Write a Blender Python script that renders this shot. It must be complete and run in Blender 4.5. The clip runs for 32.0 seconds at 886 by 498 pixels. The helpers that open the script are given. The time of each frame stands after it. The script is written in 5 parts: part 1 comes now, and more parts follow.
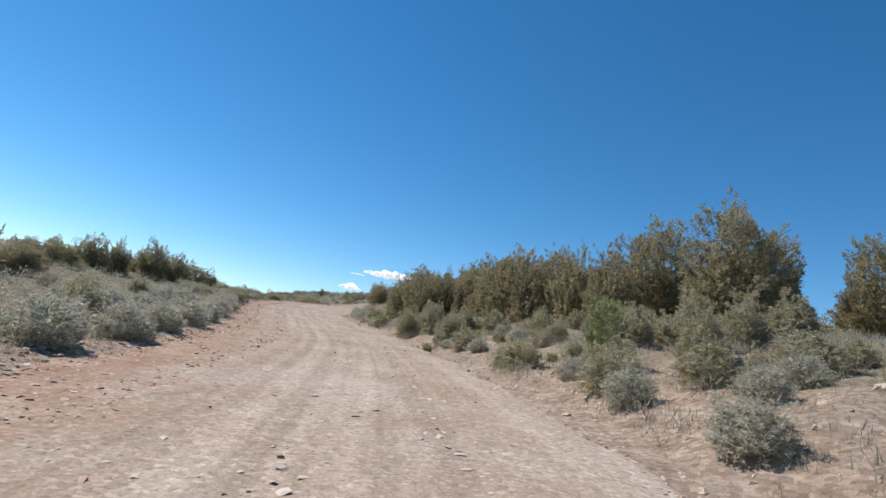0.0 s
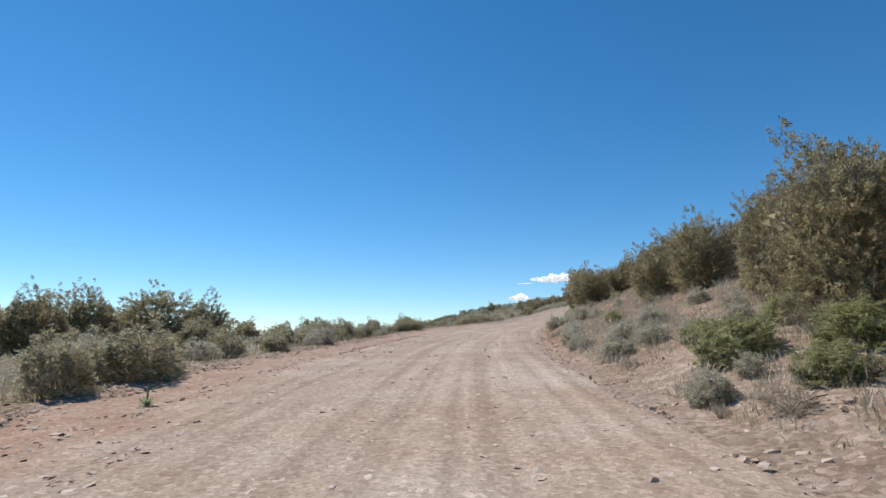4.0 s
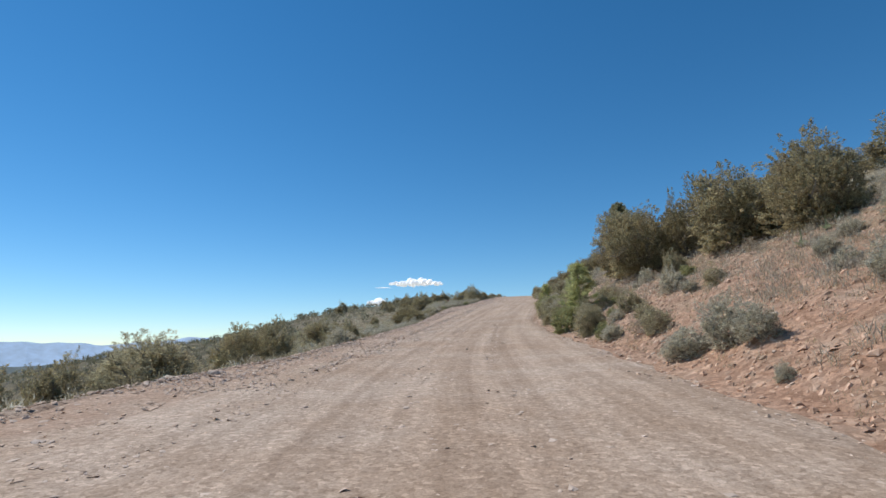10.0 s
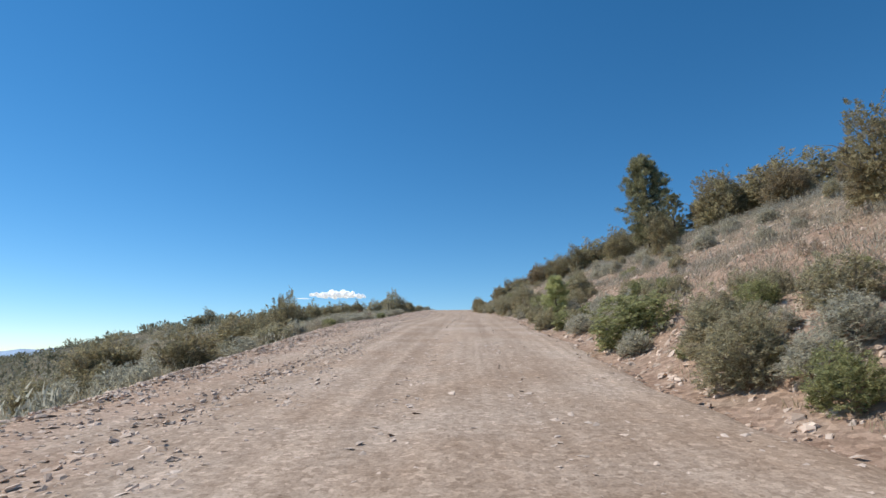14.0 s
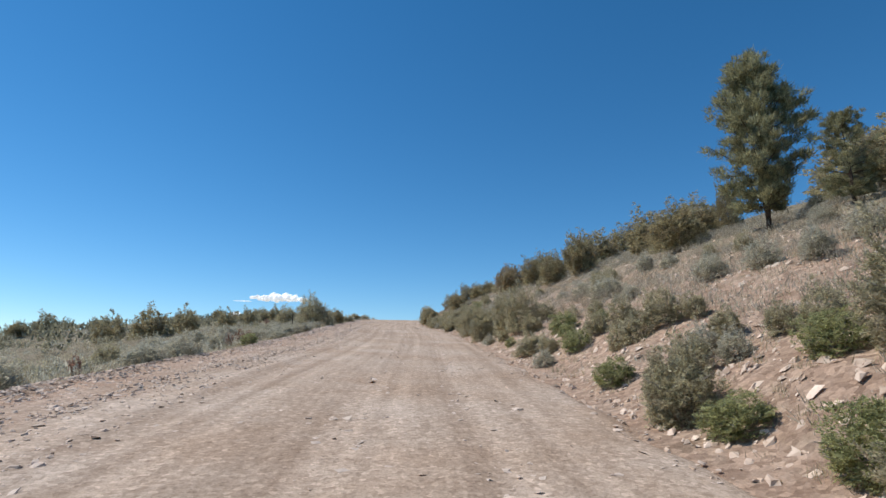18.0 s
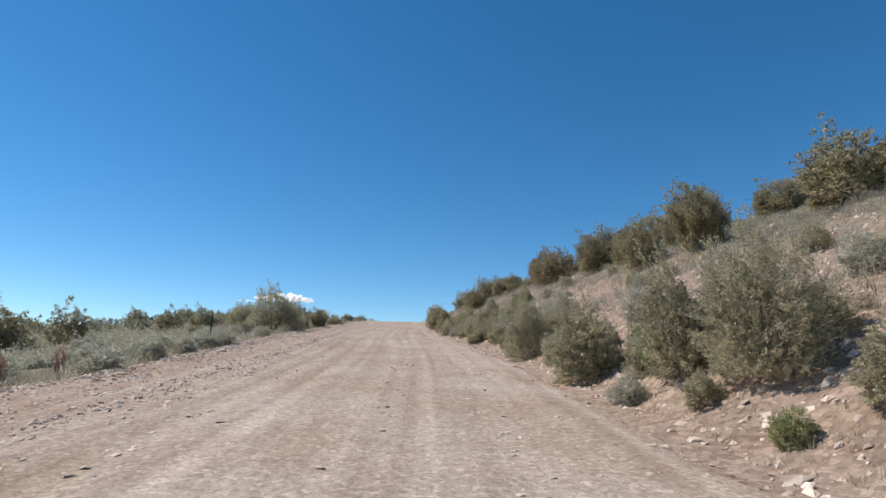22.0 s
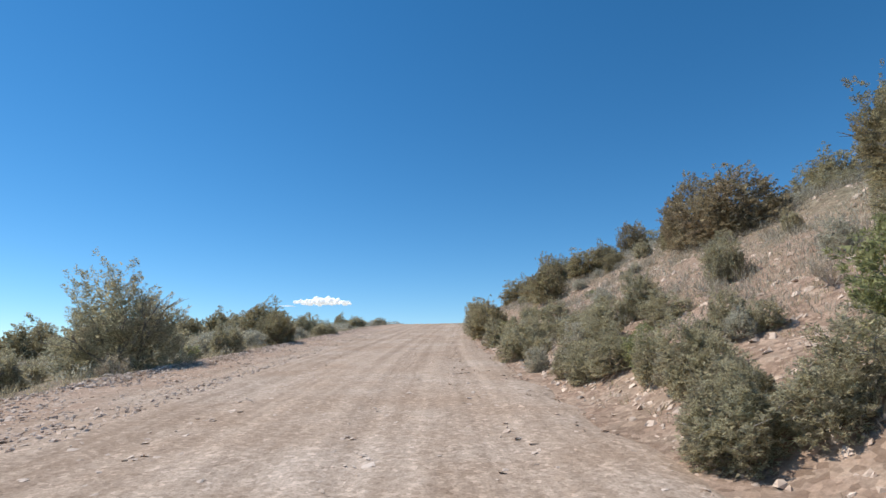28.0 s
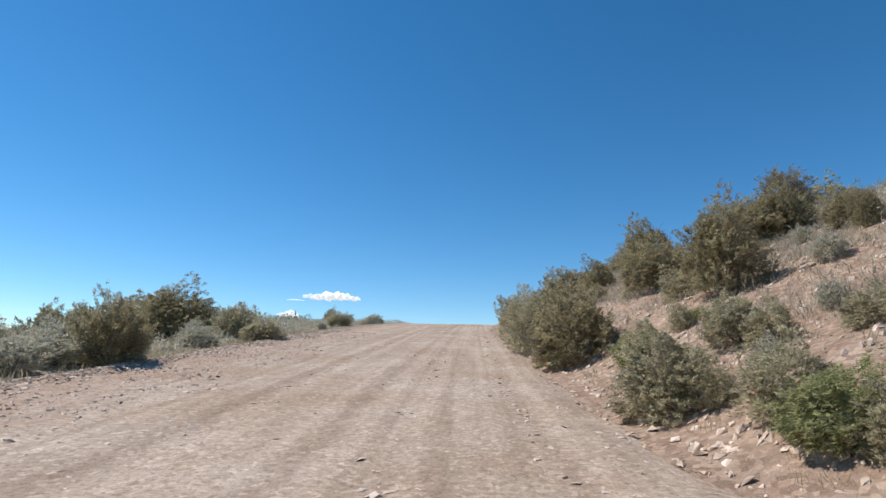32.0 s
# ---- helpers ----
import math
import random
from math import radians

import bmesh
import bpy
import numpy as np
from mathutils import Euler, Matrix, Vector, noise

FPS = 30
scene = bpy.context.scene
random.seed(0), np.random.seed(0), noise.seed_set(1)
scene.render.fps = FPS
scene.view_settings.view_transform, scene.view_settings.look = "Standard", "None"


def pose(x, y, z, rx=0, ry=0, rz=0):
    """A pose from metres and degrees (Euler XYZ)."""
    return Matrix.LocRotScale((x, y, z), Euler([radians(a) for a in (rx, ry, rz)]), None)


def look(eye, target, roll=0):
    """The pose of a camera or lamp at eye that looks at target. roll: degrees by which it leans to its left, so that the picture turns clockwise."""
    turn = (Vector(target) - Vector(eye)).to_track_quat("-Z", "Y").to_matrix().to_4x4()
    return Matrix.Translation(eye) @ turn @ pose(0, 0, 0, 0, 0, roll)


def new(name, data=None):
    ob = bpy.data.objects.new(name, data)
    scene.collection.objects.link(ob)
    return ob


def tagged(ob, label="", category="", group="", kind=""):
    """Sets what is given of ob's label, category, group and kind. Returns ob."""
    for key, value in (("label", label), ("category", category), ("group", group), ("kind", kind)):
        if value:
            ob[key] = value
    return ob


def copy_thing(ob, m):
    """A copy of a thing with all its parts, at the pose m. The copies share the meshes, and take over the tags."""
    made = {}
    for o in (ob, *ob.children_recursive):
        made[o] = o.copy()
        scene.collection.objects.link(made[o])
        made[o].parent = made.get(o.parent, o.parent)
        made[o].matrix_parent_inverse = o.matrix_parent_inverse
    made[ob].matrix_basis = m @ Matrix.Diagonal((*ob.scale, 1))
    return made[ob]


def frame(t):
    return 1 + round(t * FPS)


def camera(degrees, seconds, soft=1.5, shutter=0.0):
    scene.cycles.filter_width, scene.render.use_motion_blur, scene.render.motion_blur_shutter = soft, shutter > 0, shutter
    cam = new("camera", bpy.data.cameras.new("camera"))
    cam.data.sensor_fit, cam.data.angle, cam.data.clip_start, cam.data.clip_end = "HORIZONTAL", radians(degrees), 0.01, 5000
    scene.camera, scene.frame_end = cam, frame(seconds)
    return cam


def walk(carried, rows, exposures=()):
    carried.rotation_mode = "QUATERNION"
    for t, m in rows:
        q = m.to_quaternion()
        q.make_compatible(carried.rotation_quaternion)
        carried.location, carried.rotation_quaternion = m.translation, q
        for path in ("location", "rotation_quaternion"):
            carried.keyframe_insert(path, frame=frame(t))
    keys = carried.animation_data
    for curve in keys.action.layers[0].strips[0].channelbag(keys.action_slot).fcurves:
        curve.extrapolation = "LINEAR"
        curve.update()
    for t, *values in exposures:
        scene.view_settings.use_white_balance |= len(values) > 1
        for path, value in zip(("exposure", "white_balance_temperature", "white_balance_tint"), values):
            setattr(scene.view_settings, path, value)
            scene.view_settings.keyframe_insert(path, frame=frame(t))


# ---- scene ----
cam = camera(78.5, 32.0)
PATH = [
    (0, (-5.86, 16.98, 3.19), (-6.142, 18.926, 3.541), 9.6),
    (0.5, (-6.93, 22.38, 3.49), (-7.283, 24.317, 3.847), 8.9),
    (1, (-8.28, 27.64, 3.71), (-8.719, 29.561, 4.061), 9.2),
    (1.5, (-9.67, 32.83, 3.93), (-10.200, 34.732, 4.281), 8.3),
    (2, (-11.26, 37.88, 4.14), (-11.879, 39.755, 4.478), 6.6),
    (2.5, (-13.14, 42.70, 4.42), (-13.837, 44.550, 4.746), 5.2),
    (3, (-15.08, 47.37, 4.59), (-15.848, 49.188, 4.926), 2.9),
    (3.5, (-17.05, 51.93, 4.77), (-17.861, 53.727, 5.109), 0.7),
    (4, (-19.06, 56.33, 5.08), (-19.898, 58.109, 5.418), -0.3),
    (4.5, (-21.17, 60.58, 5.29), (-21.995, 62.371, 5.629), -0.6),
    (6.5, (-28.56, 79.35, 6.39), (-29.247, 81.201, 6.717), -1.0),
    (7, (-30.37, 84.40, 6.57), (-31.005, 86.263, 6.904), -2.2),
    (7.5, (-32.02, 89.43, 6.83), (-32.596, 91.316, 7.168), -1.7),
    (8, (-33.49, 94.01, 7.02), (-34.018, 95.913, 7.358), -1.1),
    (8.5, (-34.76, 98.64, 7.26), (-35.221, 100.557, 7.602), -1.1),
    (9, (-36.00, 103.15, 7.51), (-36.413, 105.076, 7.861), -1.4),
    (9.5, (-36.96, 107.36, 7.71), (-37.343, 109.291, 8.073), -0.9),
    (10, (-37.80, 111.23, 7.98), (-38.148, 113.168, 8.328), -1.4),
    (10.5, (-38.46, 115.11, 8.20), (-38.767, 117.051, 8.577), -0.5),
    (11, (-39.11, 119.09, 8.51), (-39.384, 121.035, 8.880), -0.1),
    (11.5, (-39.77, 122.99, 8.79), (-39.989, 124.945, 9.163), -1.8),
    (12, (-40.17, 126.92, 9.10), (-40.341, 128.873, 9.469), -2.0),
    (12.5, (-40.57, 131.34, 9.39), (-40.701, 133.296, 9.760), -1.5),
    (13, (-40.98, 135.25, 9.62), (-41.087, 137.214, 10.004), -0.9),
    (13.5, (-41.30, 138.93, 9.91), (-41.399, 140.888, 10.298), 1.2),
    (14, (-41.49, 142.35, 10.12), (-41.564, 144.305, 10.516), -0.2),
    (14.5, (-41.54, 145.93, 10.40), (-41.566, 147.893, 10.805), 0.3),
    (16.5, (-41.43, 157.37, 12.08), (-41.315, 159.322, 12.494), -2.3),
    (17, (-41.49, 159.31, 12.27), (-41.366, 161.261, 12.694), -0.3),
    (17.5, (-41.46, 161.37, 12.46), (-41.337, 163.316, 12.884), 0.5),
    (18, (-41.45, 163.55, 12.66), (-41.333, 165.499, 13.083), 0.8),
    (18.5, (-41.39, 165.81, 12.85), (-41.291, 167.756, 13.277), 0.3),
    (19, (-41.38, 168.15, 13.08), (-41.284, 170.095, 13.513), 1.4),
    (19.5, (-41.33, 170.57, 13.31), (-41.244, 172.521, 13.749), 0.9),
    (20, (-41.31, 172.95, 13.54), (-41.222, 174.899, 13.987), 1.3),
    (20.5, (-41.31, 175.20, 13.80), (-41.224, 177.150, 14.236), 1.5),
    (21, (-41.35, 177.32, 13.98), (-41.253, 179.267, 14.413), 2.3),
    (21.5, (-41.31, 179.14, 14.14), (-41.215, 181.094, 14.569), 1.5),
    (22, (-41.30, 180.80, 14.29), (-41.202, 182.753, 14.716), 1.1),
    (22.5, (-41.28, 182.35, 14.40), (-41.173, 184.298, 14.824), 2.3),
    (23, (-41.22, 184.07, 14.57), (-41.098, 186.019, 15.004), 1.3),
    (23.5, (-41.07, 185.86, 14.75), (-40.904, 187.808, 15.181), 1.3),
    (24, (-40.95, 187.71, 14.93), (-40.728, 189.649, 15.364), 2.7),
    (24.5, (-40.79, 189.63, 15.09), (-40.545, 191.564, 15.516), 1.7),
    (25, (-40.65, 191.40, 15.26), (-40.455, 193.351, 15.680), -0.3),
    (25.5, (-40.67, 193.42, 15.45), (-40.567, 195.376, 15.872), 0.2),
    (26, (-40.73, 195.63, 15.67), (-40.690, 197.581, 16.089), 0.5),
    (26.5, (-40.76, 197.77, 15.81), (-40.771, 199.730, 16.229), 1.1),
    (28.5, (-40.90, 205.49, 16.76), (-40.929, 207.443, 17.178), -1.1),
    (29, (-41.02, 207.70, 16.93), (-41.043, 209.655, 17.352), -0.7),
    (29.5, (-41.17, 209.99, 17.10), (-41.199, 211.945, 17.518), -0.5),
    (30, (-41.21, 212.24, 17.28), (-41.245, 214.199, 17.696), -0.1),
    (30.5, (-41.29, 214.38, 17.45), (-41.331, 216.335, 17.874), 0.6),
    (31, (-41.41, 216.68, 17.62), (-41.458, 218.629, 18.048), 0.8),
    (31.5, (-41.53, 218.69, 17.82), (-41.603, 220.643, 18.240), 1.1),
    (32, (-41.70, 220.87, 18.04), (-41.769, 222.827, 18.454), 1.1),
]
walk(cam, [(t, look(eye, target, roll)) for t, eye, target, roll in PATH],
     exposures=[(0, 0.25), (4, 0.18), (7, 0.06), (10, 0.03), (14, 0.12), (20, 0.16), (24, 0.2), (32, 0.25)])

# ---------- light ----------
SUN_AZ, SUN_EL = 72.0, 53.0      # degrees to the left of +y, and above the horizon
world = bpy.data.worlds.new("sky")
scene.world = world
world.use_nodes = True
sky = world.node_tree.nodes.new("ShaderNodeTexSky")
sky.sky_type = "NISHITA"
sky.sun_disc = False
sky.sun_elevation = radians(SUN_EL)
sky.sun_rotation = radians(-SUN_AZ)
sky.altitude = 1800.0
sky.air_density, sky.dust_density, sky.ozone_density = 1.0, 0.05, 3.0
back = world.node_tree.nodes["Background"]
tone = world.node_tree.nodes.new("ShaderNodeHueSaturation")
tone.inputs["Hue"].default_value, tone.inputs["Saturation"].default_value, tone.inputs["Value"].default_value = 0.492, 1.28, 1.0
world.node_tree.links.new(sky.outputs[0], tone.inputs["Color"])
tint = world.node_tree.nodes.new("ShaderNodeMix")
tint.data_type, tint.blend_type = "RGBA", "MULTIPLY"
tint.inputs["Factor"].default_value, tint.inputs["B"].default_value = 1.0, (0.95, 0.99, 1.03, 1)
world.node_tree.links.new(tone.outputs[0], tint.inputs["A"])
world.node_tree.links.new(tint.outputs["Result"], back.inputs[0])
back.inputs[1].default_value = 0.112
sun = new("sun", bpy.data.lights.new("sun", "SUN"))
sun.data.energy, sun.data.angle, sun.data.color = 3.6, radians(0.53), (1.0, 0.955, 0.89)
to_sun = Vector((-math.sin(radians(SUN_AZ)) * math.cos(radians(SUN_EL)), math.cos(radians(SUN_AZ)) * math.cos(radians(SUN_EL)), math.sin(radians(SUN_EL))))
sun.matrix_world = look(to_sun * 50, (0, 0, 0))

# ---------- materials ----------
def material(name, colours, scale=4.0, rough=0.9, bump=0.0, bump_scale=40.0, bump_deep=0.05, random_per="", spread=0.25, through_light=0.0, detail=6.0, coords="Object", stretch=None):
    """A node material: a noise ramp over the colours, varied per object or per island, with a fine bump."""
    m = bpy.data.materials.new(name)
    m.use_nodes = True
    nodes, links = m.node_tree.nodes, m.node_tree.links
    shader = nodes["Principled BSDF"]
    place = nodes.new("ShaderNodeTexCoord").outputs[coords]
    if stretch:
        mapping = nodes.new("ShaderNodeMapping")
        mapping.inputs["Scale"].default_value = stretch
        links.new(place, mapping.inputs["Vector"])
        place = mapping.outputs["Vector"]
    grain = nodes.new("ShaderNodeTexNoise")
    grain.inputs["Scale"].default_value, grain.inputs["Detail"].default_value, grain.inputs["Roughness"].default_value = scale, detail, 0.62
    links.new(place, grain.inputs["Vector"])
    ramp = nodes.new("ShaderNodeValToRGB")
    while len(ramp.color_ramp.elements) < len(colours):
        ramp.color_ramp.elements.new(0.5)
    for n, (element, colour) in enumerate(zip(ramp.color_ramp.elements, colours)):
        element.position = 0.3 + 0.4 * n / max(1, len(colours) - 1)
        element.color = (*colour, 1)
    links.new(grain.outputs["Fac"], ramp.inputs["Fac"])
    colour = ramp.outputs["Color"]
    if random_per:
        if random_per == "island":
            chance = nodes.new("ShaderNodeNewGeometry").outputs["Random Per Island"]
        else:
            chance = nodes.new("ShaderNodeObjectInfo").outputs["Random"]
        level = nodes.new("ShaderNodeMapRange")
        level.inputs["To Min"].default_value, level.inputs["To Max"].default_value = 1 - spread, 1 + spread
        links.new(chance, level.inputs["Value"])
        hsv = nodes.new("ShaderNodeHueSaturation")
        links.new(colour, hsv.inputs["Color"])
        links.new(level.outputs["Result"], hsv.inputs["Value"])
        if random_per == "object":
            hue = nodes.new("ShaderNodeMapRange")
            hue.inputs["To Min"].default_value, hue.inputs["To Max"].default_value = 0.485, 0.515
            links.new(chance, hue.inputs["Value"])
            links.new(hue.outputs["Result"], hsv.inputs["Hue"])
        colour = hsv.outputs["Color"]
    links.new(colour, shader.inputs["Base Color"])
    shader.inputs["Roughness"].default_value = rough
    shader.inputs["Specular IOR Level"].default_value = 0.25
    if bump:
        fine = nodes.new("ShaderNodeTexNoise")
        fine.inputs["Scale"].default_value, fine.inputs["Detail"].default_value = bump_scale, 8.0
        links.new(nodes.new("ShaderNodeTexCoord").outputs["Object"], fine.inputs["Vector"])
        node = nodes.new("ShaderNodeBump")
        node.inputs["Strength"].default_value, node.inputs["Distance"].default_value = bump, bump_deep
        links.new(fine.outputs["Fac"], node.inputs["Height"])
        links.new(node.outputs["Normal"], shader.inputs["Normal"])
    if through_light:
        thin = nodes.new("ShaderNodeBsdfTranslucent")
        links.new(colour, thin.inputs["Color"])
        mix = nodes.new("ShaderNodeMixShader")
        mix.inputs["Fac"].default_value = through_light
        links.new(shader.outputs["BSDF"], mix.inputs[1])
        links.new(thin.outputs["BSDF"], mix.inputs[2])
        links.new(mix.outputs["Shader"], nodes["Material Output"].inputs["Surface"])
    return m


def leaf(name, *colours, scale=1.3):
    return material(name, colours, scale=scale, rough=0.75, random_per="island", spread=0.45, through_light=0.55)


MAHOGANY_LEAF = leaf("mahogany_leaf", (0.38, 0.31, 0.21), (0.39, 0.335, 0.195), (0.58, 0.515, 0.32), scale=3.5)
RUST_LEAF = leaf("rusty_leaf", (0.38, 0.285, 0.19), (0.35, 0.285, 0.175), (0.53, 0.445, 0.29), scale=3.5)
SAGE_LEAF = leaf("sage_leaf", (0.45, 0.42, 0.32), (0.65, 0.61, 0.485))
GREEN_LEAF = leaf("green_leaf", (0.30, 0.305, 0.14), (0.46, 0.455, 0.23))
BRUSH_LEAF = leaf("bitterbrush_leaf", (0.47, 0.405, 0.30), (0.46, 0.415, 0.265), (0.66, 0.60, 0.42), scale=3.0)
YOUNG_NEEDLE = leaf("young_pine_needle", (0.44, 0.46, 0.20), (0.66, 0.66, 0.35))
PINE_NEEDLE = leaf("pine_needle", (0.25, 0.245, 0.135), (0.44, 0.415, 0.245))
DRY_STEM = leaf("dry_stem", (0.36, 0.3, 0.22), (0.56, 0.48, 0.36))
GRASS_BLADE = leaf("grass_blade", (0.36, 0.31, 0.19), (0.56, 0.48, 0.33))
DOCK_SEED = leaf("dock_seed", (0.26, 0.13, 0.09), (0.42, 0.24, 0.17))
HERB_LEAF = leaf("dry_herb", (0.39, 0.34, 0.255), (0.56, 0.505, 0.395))
CACTUS = material("cactus_pad", [(0.24, 0.26, 0.15), (0.38, 0.39, 0.25)], scale=9, rough=0.6, bump=0.25, random_per="object", spread=0.2)
FAR_LEAF = leaf("far_scrub_leaf", (0.17, 0.165, 0.105), (0.25, 0.235, 0.155), (0.40, 0.365, 0.265), scale=0.5)
MULLEIN_LEAF = leaf("mullein_leaf", (0.24, 0.29, 0.16), (0.38, 0.42, 0.26))
BARK = material("grey_bark", [(0.16, 0.14, 0.115), (0.32, 0.285, 0.24)], scale=9, bump=0.6, bump_scale=30)
PINE_BARK = material("pine_bark", [(0.06, 0.045, 0.035), (0.16, 0.11, 0.08)], scale=7, bump=0.8, bump_scale=18)
DEAD_WOOD = material("dead_wood", [(0.36, 0.30, 0.245), (0.58, 0.51, 0.43)], scale=12, bump=0.4)
STONE = material("tan_stone", [(0.50, 0.35, 0.245), (0.66, 0.505, 0.385)], scale=5, bump_deep=0.006, bump=0.5, random_per="island", spread=0.2)
BANK_STONE = material("reddish_stone", [(0.56, 0.405, 0.30), (0.76, 0.61, 0.485)], scale=5, bump_deep=0.006, bump=0.5, random_per="island", spread=0.24)
IRON_STONE = material("iron_red_stone", [(0.44, 0.265, 0.17), (0.62, 0.43, 0.31)], scale=5, bump_deep=0.006, bump=0.5, random_per="island", spread=0.35)
ROAD_STONE = material("pale_road_stone", [(0.56, 0.425, 0.325), (0.70, 0.575, 0.475)], scale=5, bump_deep=0.006, bump=0.4, random_per="island", spread=0.18)
ROCK = material("pale_rock", [(0.47, 0.365, 0.275), (0.66, 0.555, 0.45)], scale=4, bump_deep=0.006, bump=0.5, random_per="object", spread=0.2)
POST_STEEL = material("weathered_post", [(0.05, 0.04, 0.035), (0.12, 0.09, 0.07)], scale=20, rough=0.7)

# ---------- plants and stones ----------
def mesh_of(name, verts, faces, mat):
    me = bpy.data.meshes.new(name)
    if isinstance(faces, np.ndarray):
        count, corners = faces.shape
        me.vertices.add(len(verts))
        me.vertices.foreach_set("co", np.asarray(verts, np.float32).ravel())
        me.loops.add(count * corners)
        me.loops.foreach_set("vertex_index", faces.astype(np.int32).ravel())
        me.polygons.add(count)
        me.polygons.foreach_set("loop_start", np.arange(0, count * corners, corners, dtype=np.int32))
        me.polygons.foreach_set("loop_total", np.full(count, corners, np.int32))
        me.update()
        me.shade_flat()
    else:
        me.from_pydata(verts, [], faces)
    me.materials.append(mat)
    me.update()
    return me


def part(name, me, parent, label=""):
    ob = new(name, me)
    ob.parent = parent
    return tagged(ob, label) if label else ob


def leaves(rng, centres, ways, count, reach, length, width, upright=0.3, flat=0.8):
    """count narrow pointed leaves round each centre, leaning along its way."""
    centres, ways = np.repeat(np.asarray(centres), count, 0), np.repeat(np.asarray(ways), count, 0)
    n = len(centres)
    off = rng.normal(size=(n, 3))
    off /= np.linalg.norm(off, axis=1)[:, None] + 1e-6
    off *= (reach * rng.uniform(0.1, 1.0, n) ** 0.6)[:, None]
    off[:, 2] *= flat
    base = centres + off
    axis = rng.normal(size=(n, 3)) * 0.7 + ways + off / reach * 0.6
    axis[:, 2] += upright
    axis /= np.linalg.norm(axis, axis=1)[:, None] + 1e-6
    side = np.cross(axis, rng.normal(size=(n, 3)))
    side /= np.linalg.norm(side, axis=1)[:, None] + 1e-6
    long = (length * rng.uniform(0.6, 1.4, n))[:, None]
    wide = (width * rng.uniform(0.6, 1.3, n))[:, None]
    return np.stack([base - side * wide * 0.5, base + side * wide * 0.5, base + axis * long], 1).reshape(-1, 3)


def sprays(rng, tips, ways, count, long, thick, length, width):
    """Twig sprays that end at the tips: count small leaves set round each twig, thinning to its end."""
    tips, ways = np.asarray(tips), np.asarray(ways) + 0.0
    ways /= np.linalg.norm(ways, axis=1)[:, None] + 1e-6
    reach = long * rng.uniform(0.55, 1.35, len(tips))
    tips, ways, reach = np.repeat(tips, count, 0), np.repeat(ways, count, 0), np.repeat(reach, count)
    n = len(tips)
    u = rng.uniform(0, 1, n)
    out = np.cross(ways, rng.normal(size=(n, 3)))
    out /= np.linalg.norm(out, axis=1)[:, None] + 1e-6
    base = tips - ways * (reach * (1 - u))[:, None] + out * (thick * (1 - 0.65 * u) * rng.uniform(0, 1, n) ** 0.5)[:, None]
    axis = ways * 0.75 + out * 0.7 + rng.normal(size=(n, 3)) * 0.35
    axis /= np.linalg.norm(axis, axis=1)[:, None] + 1e-6
    side = np.cross(axis, rng.normal(size=(n, 3)))
    side /= np.linalg.norm(side, axis=1)[:, None] + 1e-6
    tall, wide = (length * rng.uniform(0.6, 1.4, n))[:, None], (width * rng.uniform(0.6, 1.3, n))[:, None]
    return np.stack([base - side * wide * 0.5, base + side * wide * 0.5, base + axis * tall], 1).reshape(-1, 3)


def leaf_mesh(name, points, mat):
    faces = np.arange(len(points)).reshape(-1, 3)
    return mesh_of(name, points, faces, mat)


def dome(rng, count, height, spread, low, lumps, tuck=0.22, shell=0.38):
    """Twig ends over a lumpy dome that reaches down to low, denser towards its skin."""
    way = rng.normal(size=(count, 3))
    way[:, 2] = np.abs(way[:, 2]) * 0.9
    way /= np.linalg.norm(way, axis=1)[:, None]
    middle = rng.normal(size=(lumps, 3))
    middle[:, 2] = np.abs(middle[:, 2])
    middle /= np.linalg.norm(middle, axis=1)[:, None]
    swell = rng.uniform(0.0, 0.5, lumps)
    bulge = (np.exp(-((way[:, None] - middle[None]) ** 2).sum(-1) / 0.085) * swell).max(1)
    far = (0.72 + 0.85 * bulge) * rng.uniform(0.25, 1.0, count) ** shell
    spot = way * far[:, None] * np.array([spread, spread, height - low])
    spot[:, 2] = low + spot[:, 2] * 0.98 + rng.uniform(0, 0.05, count) * height
    spot[:, 2] *= 0.95 * height / np.percentile(spot[:, 2], 97)
    under = 1 - tuck * np.clip(1 - spot[:, 2] / (0.35 * height), 0, 1)
    spot[:, :2] *= under[:, None]
    return spot, way


def limb(verts, faces, points, radii, sides=5):
    """A tapered tube along the points, added to verts and faces."""
    points = [Vector(p) for p in points]
    first = len(verts)
    for k, (p, r) in enumerate(zip(points, radii)):
        way = points[min(k + 1, len(points) - 1)] - points[max(k - 1, 0)]
        turn = way.to_track_quat("Z", "Y")
        for a in range(sides):
            angle = 2 * math.pi * a / sides
            verts.append(p + turn @ Vector((r * math.cos(angle), r * math.sin(angle), 0)))
    for k in range(len(points) - 1):
        for a in range(sides):
            b = (a + 1) % sides
            faces.append((first + k * sides + a, first + k * sides + b, first + (k + 1) * sides + b, first + (k + 1) * sides + a))


